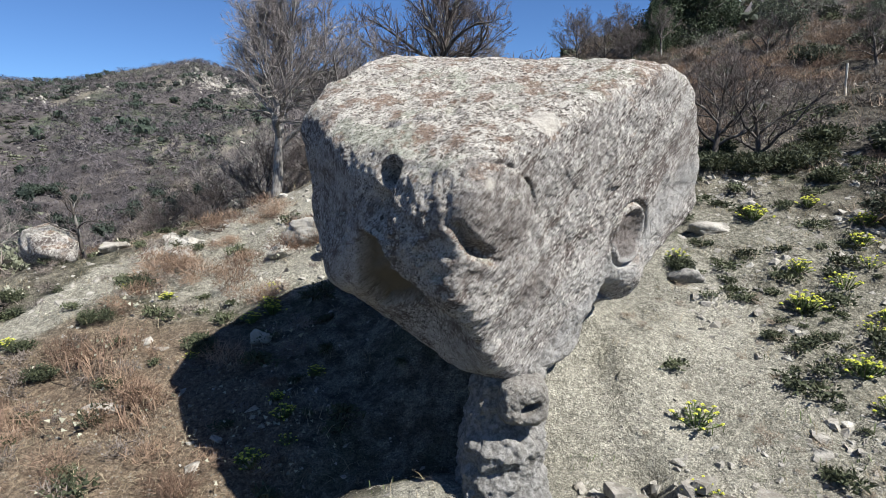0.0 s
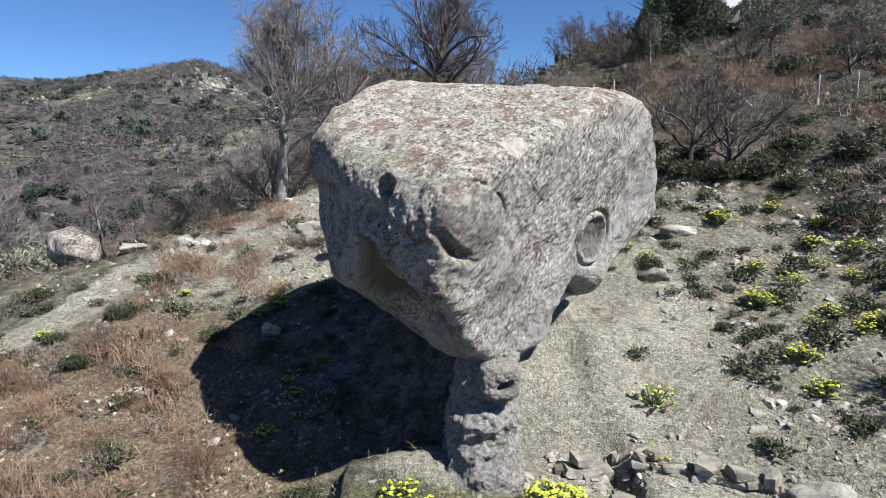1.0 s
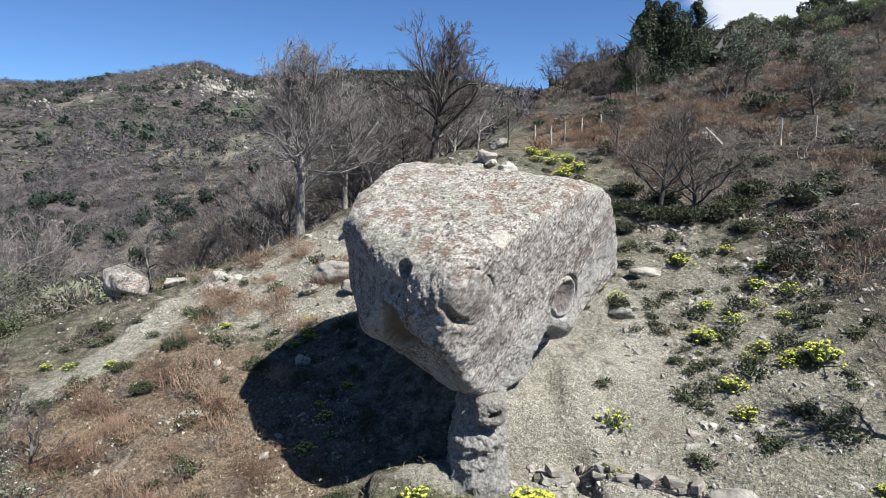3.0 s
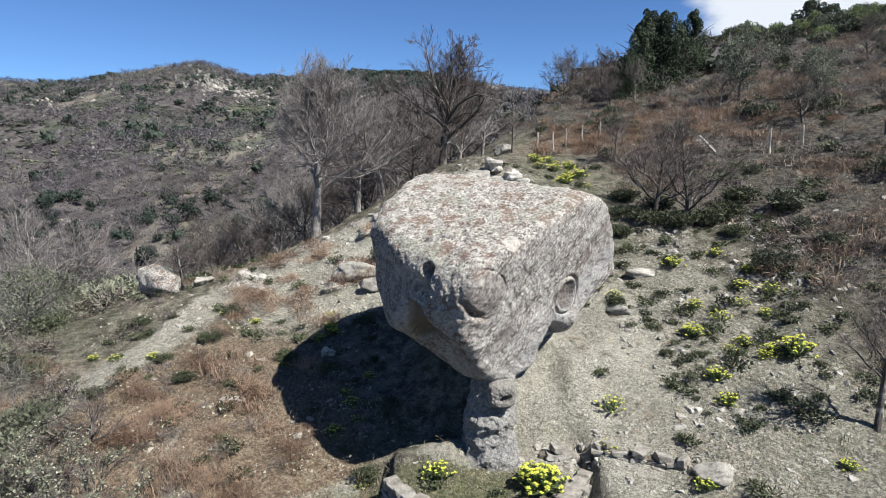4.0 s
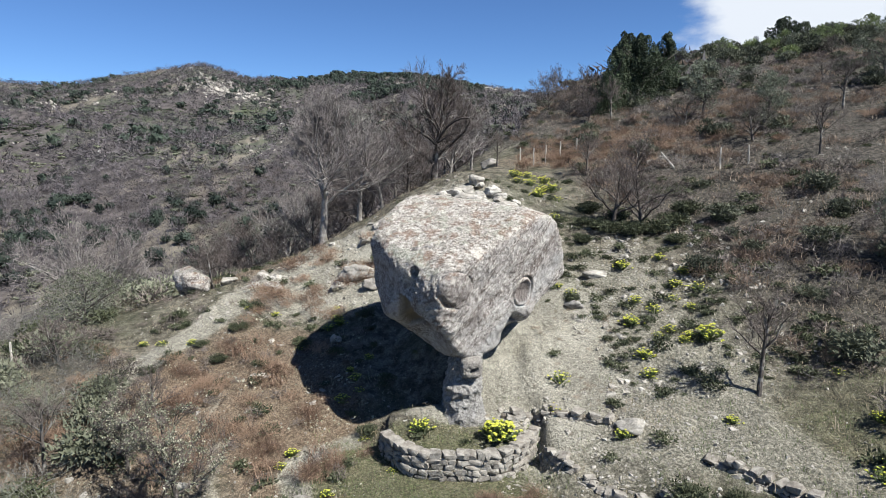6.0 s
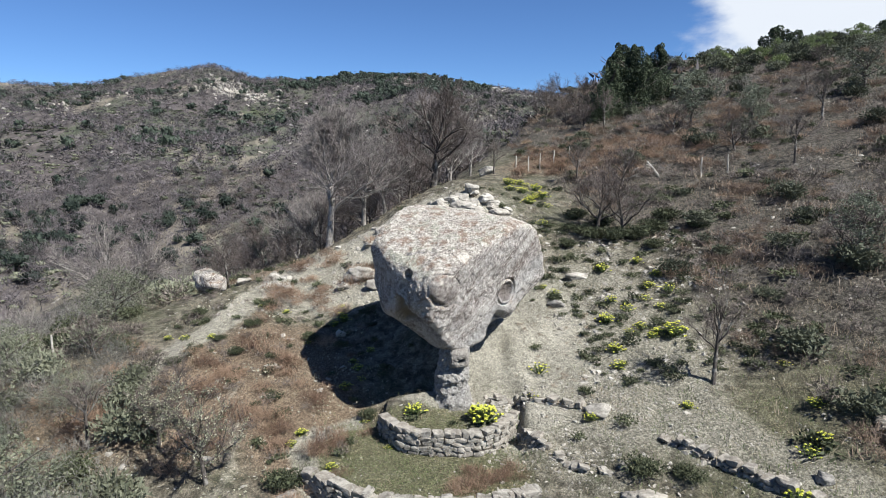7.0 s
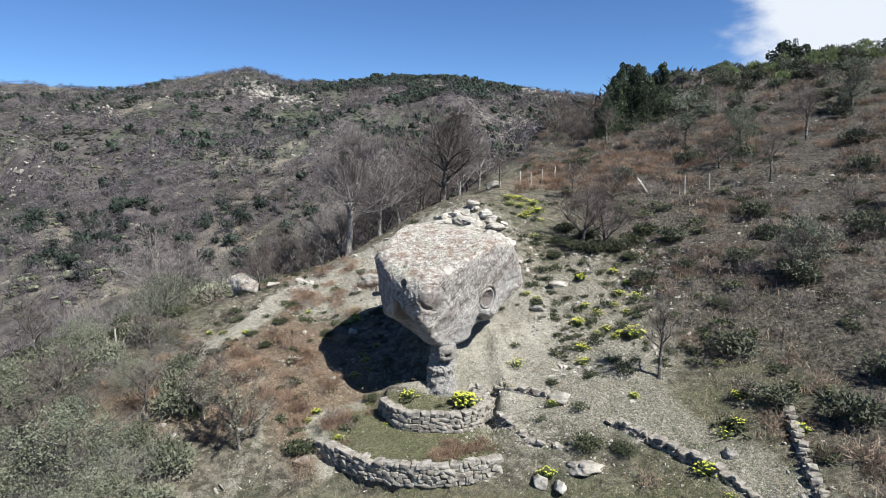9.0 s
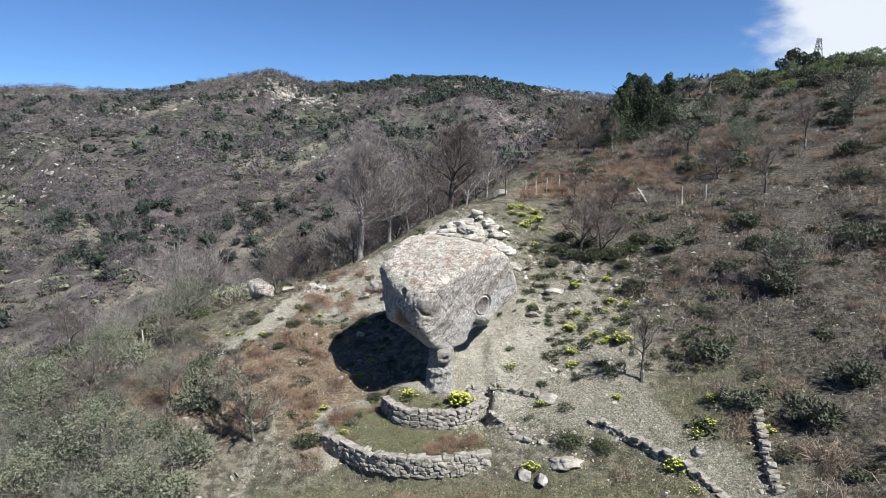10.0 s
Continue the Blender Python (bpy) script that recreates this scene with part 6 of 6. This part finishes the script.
spots += [(x, y, rng.uniform(0.8, 1.8), 0.05) for x, y in field(160, 37, (-36, -9.0, 8, 36), over_crest)]
spots += [(x, y, rng.uniform(0.8, 1.8), 0.05) for x, y in valley_side(420, 64)]
strew("brown_scrub", reddish[:5], spots, [TWIG_RED], "dense brown dry scrub on the near slope", "scrub")

# stones
pebbles = [pebble(500 + i) for i in range(16)]
spots = [(x, y, 0.04 + 0.13 * rng.uniform() ** 3, 0.15) for x, y in field(4600, 13, (-10, 14, -1, 17), lambda x, y: open_ground(x, y) * (0.25 + 0.9 * np.clip(patchy(x, y, 0.8, 5.0) + 0.35, 0, 1)))]
spots += [(x, y, 0.06 + 0.34 * rng.uniform() ** 3, 0.15) for x, y in field(900, 14, (-4, 5.5, 11.5, 18.5), lambda x, y: zones(x, y)[0])]
spots += [(x, y, 0.06 + 0.28 * rng.uniform() ** 3, 0.1) for x, y in field(1700, 15, (6, 34, 0, 42), lambda x, y: np.clip(0.1 + patchy(x, y, 0.25, 23.0) * 1.6, 0.03, 1))]
spots += [(x, y, 0.05 + 0.12 * rng.uniform() ** 2, 0.15) for x, y in field(700, 16, (1.5, 11, 0, 7), lambda x, y: zones(x, y)[1])]
spots += [(x, y, 0.08 + 0.34 * rng.uniform() ** 3, 0.15) for x, y in field(420, 38, (-16, -2, -2, 10), lambda x, y: 0.5 + 0 * x)]
spots += [(x, y, 0.05 + 0.28 * rng.uniform() ** 3.2, 0.1) for x, y in field(900, 39, (-8.5, 0, 11, 18), lambda x, y: np.clip(zones(x, y)[0], 0, 1))]
spots += [(x, y, 0.018 + 0.05 * rng.uniform() ** 2.5, 0.1) for x, y in field(2600, 40, (-1, 7.5, 4.5, 11.5), lambda x, y: np.clip(0.35 + patchy(x, y, 1.1, 6.0), 0.03, 1))]
spots += [(x, y, 0.05 + 0.16 * rng.uniform() ** 2, 0.12) for x, y in field(700, 72, (1.4, 6.5, 2.2, 6.8), lambda x, y: 0.25 + np.clip(patchy(x, y, 0.9, 15.0) * 1.6, 0, 1))]
spots += [(x, y, 0.05 + 0.30 * rng.uniform() ** 2.6, 0.12) for x, y in field(1500, 82, (3.8, 9.6, 6.5, 15.5), lambda x, y: 0.12 + np.clip(patchy(x, y, 0.7, 19.0) * 1.8, 0, 1))]
spots += [(x, y, 0.09 + 0.20 * rng.uniform() ** 1.5, 0.05) for x, y in field(80, 83, (1.15, 2.9, 5.85, 6.75), lambda x, y: 0.6 + 0 * x)]
strew("loose_stones", pebbles, spots, [STONE_PALE], "loose pale stones strewn over the hillside", "stones", tumble=0.45)

spots = [(x, y, 0.02 + 0.07 * rng.uniform() ** 2.5, 0.1) for x, y in field(900, 74, (0.6, 5.6, 5.0, 11.0), lambda x, y: np.clip(0.15 + patchy(x, y, 1.3, 16.0) * 1.8, 0.03, 1))]
strew("fine_gravel", pebbles, spots, [STONE_GREY], "fine grey gravel on the bare bank", "gravel", tumble=0.45)
spots = [(x, y, rng.uniform(0.25, 0.6), 0.02) for x, y in field(46, 75, (1.2, 5.0, 5.2, 10.0), lambda x, y: 0.5 + 0 * x)]
strew("withered_tufts", [puff(316 + i, 90, 0.35, 0.28, 0.12, 0.05, up=0.6) for i in range(3)], spots, [DEAD_GRASS], "small withered tufts on the bare bank", "grass")

# ---------------------------------------------------------------- posts and pole
def post(x, y, height, turn=0.0, lean=0.0):
    bag = Bag()
    rng = np.random.default_rng(int(abs(x * 100)))
    tube(bag, np.array([(0.008 * rng.normal(), 0.008 * rng.normal(), -0.25 + (height + 0.25) * i / 5) for i in range(6)]), np.linspace(0.040, 0.030, 6), 7)
    v, f, t = bag.arrays()
    n = len(v)
    v = np.concatenate((v, [(0, 0, height + 0.01)]))
    f = np.concatenate((f, [(n - 7 + i, n - 7 + (i + 1) % 7, n) for i in range(7)]))
    ob = new("fence_post", mesh_from("fence_post", v, f, [POST], np.full(n + 1, 0.5), smooth=False))
    ob.matrix_world = pose(x, y, at_ground(x, y), lean, 0, turn)
    return tagged(ob, "weathered pale wooden fence post standing in scrub", "fence post", "old fence posts")


for x, y, h in ((12.34, 19.3, 0.95), (13.5, 19.2, 0.85), (4.3, 24.9, 0.8), (4.9, 24.2, 0.85), (5.6, 24.7, 0.9), (6.4, 24.9, 0.85), (-11.9, 8.8, 0.9), (7.3, 25.2, 0.8)):
    post(x, y, h)
bag = Bag()
tube(bag, np.array(((10.45, 21.3, at_ground(10.45, 21.3) + 0.62), (10.62, 20.8, at_ground(10.6, 20.8) + 0.3), (10.75, 20.4, at_ground(10.75, 20.4) + 0.03))), (0.04, 0.05, 0.05), 6)
tagged(new("fallen_pole", bag.mesh("fallen_pole", [POST])), "pale fallen wooden pole lying on the hillside", "pole")


def pylon(x, y, top, height):
    """Lattice mast of a power line beyond the brow: four legs, braces and three cross-arms."""
    mast = empty("pylon", pose(x, y, top - height, 0, 0, 20))
    bag = Bag()
    levels = [height * q for q in (0, 0.25, 0.45, 0.6, 0.72, 0.82, 0.91, 1.0)]
    wide = [2.0 * (1 - q / height) ** 0.9 + 0.4 for q in levels]
    for sx, sy in ((1, 1), (1, -1), (-1, -1), (-1, 1)):
        tube(bag, np.array([(sx * w, sy * w, z) for w, z in zip(wide, levels)]), [0.16] * len(levels), 4)
    for (w0, z0), (w1, z1) in zip(zip(wide[:-1], levels[:-1]), zip(wide[1:], levels[1:])):
        for q in range(4):
            c = ((1, 1), (1, -1), (-1, -1), (-1, 1))
            a, b = c[q], c[(q + 1) % 4]
            for p0, p1 in ((a, b), (b, a)):
                tube(bag, np.array(((p0[0] * w0, p0[1] * w0, z0), (p1[0] * w1, p1[1] * w1, z1))), (0.09, 0.09), 3)
    piece("lattice", bag.mesh("lattice", [IRON]), mast)
    for z, reach in ((height * 0.86, 2.2), (height * 0.92, 1.9), (height * 0.97, 1.5)):
        arm = Bag()
        for s in (-1, 1):
            tube(arm, np.array(((0, 0, z + 0.5), (s * reach, 0, z))), (0.14, 0.08), 4)
            tube(arm, np.array(((0, 0, z - 0.3), (s * reach, 0, z))), (0.14, 0.08), 4)
        piece("cross_arm", arm.mesh("cross_arm", [IRON]), mast)
    tagged(mast, "tall grey steel lattice pylon standing beyond the brow", "pylon")


PYLON_AT = (2.3 + 260 * math.sin(radians(25.3)), -13.6 + 260 * math.cos(radians(25.3)))
PYLON_FOOT = float(at_ground(*PYLON_AT)) - 0.5
pylon(*PYLON_AT, 47.5, 47.5 - PYLON_FOOT)


# ---------------------------------------------------------------- far woods
def far_spots(count, seed, lo, hi, left, right, keep):
    rng = np.random.default_rng(seed)
    out = []
    while len(out) < count:
        r, a = math.sqrt(rng.uniform(lo * lo, hi * hi)), radians(rng.uniform(right, left))
        x, y = -r * math.sin(a), r * math.cos(a) - 5
        if rng.uniform() < keep(x, y):
            out.append((x, y))
    return out


def wooded(x, y):
    return 0.35 + 0.9 * max(0, noise.noise((x * 0.02, y * 0.02, 1.0)) + 0.3)


def bosky(x, y):
    if math.hypot(x, y + 5) > 385:
        return 0.01
    return 0.10 + max(0, noise.noise((x * 0.018, y * 0.018, 8.0)) * 1.6)


spots = [(x, y, rng.uniform(1.6, 3.4), 0.1) for x, y in far_spots(2500, 25, 36, 150, 68, -8, wooded)]
strew("valley_woods", [puff(600 + i, 80, 0.7, 1.0, 0.24, 0.05, up=0.5) for i in range(4)], spots, [TWIG_FAR], "bare grey-brown woods down the valley side", "woods")
spots = [(x, y, rng.uniform(2.3, 4.7), 0.1) for x, y in far_spots(12500, 21, 140, 440, 60, -25, wooded)]
strew("far_woods", [puff(610 + i, 28, 0.75, 0.9, 0.29, 0.08, up=0.5, lobes=3) for i in range(6)], spots, [TWIG_FAR], "bare grey-brown woods over the far mountain", "woods")
spots = [(x, y, rng.uniform(1.2, 2.6), 0.1) for x, y in far_spots(620, 43, 36, 150, 24, -8, lambda x, y: 1.0)]
strew("hollow_brush", [puff(660 + i, 130, 0.75, 0.9, 0.22, 0.045, up=0.5) for i in range(4)], spots, [TWIG_DARK], "dark brown leafless brush filling the hollow", "scrub")
spots = [(x, y, rng.uniform(1.0, 2.4), 0.1) for x, y in far_spots(12000, 41, 40, 440, 66, -25, lambda x, y: 0.6)]
strew("far_brush", [puff(650 + i, 12, 0.9, 0.6, 0.34, 0.19, up=0.4, lobes=3) for i in range(4)], spots, [TWIG_FAR], "low bare brush over the far mountain", "scrub")
spots = [(x, y, rng.uniform(0.9, 2.6), 0.1) for x, y in far_spots(230, 26, 45, 160, 62, -8, bosky)]
strew("valley_evergreens", [puff(620 + i, 360, 0.8, 1.15, 0.17, 0.33, 0.6, lobes=7) for i in range(4)], spots, [HOLM_FAR], "round dark evergreen trees down the valley side", "woods")
spots = [(x, y, rng.uniform(1.6, 4.2), 0.1) for x, y in far_spots(820, 22, 160, 435, 60, -25, bosky)]
spots += [(x, y, rng.uniform(2.2, 4.4), 0.1) for x, y in far_spots(330, 23, 392, 440, 15, -4, lambda x, y: 1.0)]
spots += [(x, y, rng.uniform(2.2, 3.8), 0.1) for x, y in far_spots(26, 24, 405, 425, 33, 27, lambda x, y: 1.0)]
spots += [(x, y, rng.uniform(2.2, 3.8), 0.1) for x, y in far_spots(30, 27, 365, 395, 18.5, 14.5, lambda x, y: 1.0)]
spots += [(x, y, rng.uniform(2.2, 4.4), 0.1) for x, y in far_spots(420, 80, 330, 400, 9, -3, lambda x, y: max(0, 0.35 + noise.noise((x * 0.05, y * 0.02, 6.0)) * 1.5))]
strew("far_evergreens", [puff(630 + i, 58, 0.75, 1.1, 0.33, 0.34, 0.7, lobes=3) for i in range(4)], spots, [HOLM_FAR], "dark evergreen trees dotted over the far mountain", "woods")
low = [puff(640 + i, 26, 0.9, 0.6, 0.36, 0.2, 0.75, lobes=2) for i in range(5)]
spots = [(x, y, rng.uniform(0.8, 2.4), 0.1) for x, y in far_spots(3600, 28, 42, 430, 64, -25, lambda x, y: max(0, 0.12 + noise.noise((x * 0.02, y * 0.02, 3.0)) * 2.4))]
strew("far_scrub", low, spots, [OLIVE_DARK], "green scrub on the open slopes of the far mountain", "scrub")
spots = [(x, y, rng.uniform(0.7, 2.0), 0.1) for x, y in far_spots(2000, 81, 42, 300, 66, 22, lambda x, y: max(0, 0.2 + noise.noise((x * 0.03, y * 0.03, 14.0)) * 2.0))]
strew("valley_scrub", low, spots, [OLIVE], "grey-green scrub on the slopes of the valley", "scrub")
# pale outcrops on the far mountain
spots = [(x, y, rng.uniform(0.6, 1.3) * (1 + 1.6 * rng.uniform() ** 3), 0.0) for x, y in far_spots(2400, 29, 45, 430, 64, -25, lambda x, y: max(0.02, noise.noise((x * 0.03, y * 0.03, 12.0)) * 1.6 - 0.2))]
for bearing, reach, count, wide in ((19.0, 362, 330, 3.0), (-4.5, 405, 330, 3.0), (33, 330, 90, 5.0), (1.5, 395, 60, 3.0), (40, 120, 60, 8.0)):
    for _ in range(count):
        a, r = radians(bearing + rng.normal() * wide * 0.55), reach + rng.normal() * 16
        spots.append((-r * math.sin(a), r * math.cos(a) - 5, rng.uniform(1.2, 4.2) * min(1, r / 360) ** 1.6, -0.1))
strew("far_outcrops", pebbles, spots, [STONE_PALE], "pale rock outcrops on the far mountain", "rocks", tumble=0.5)
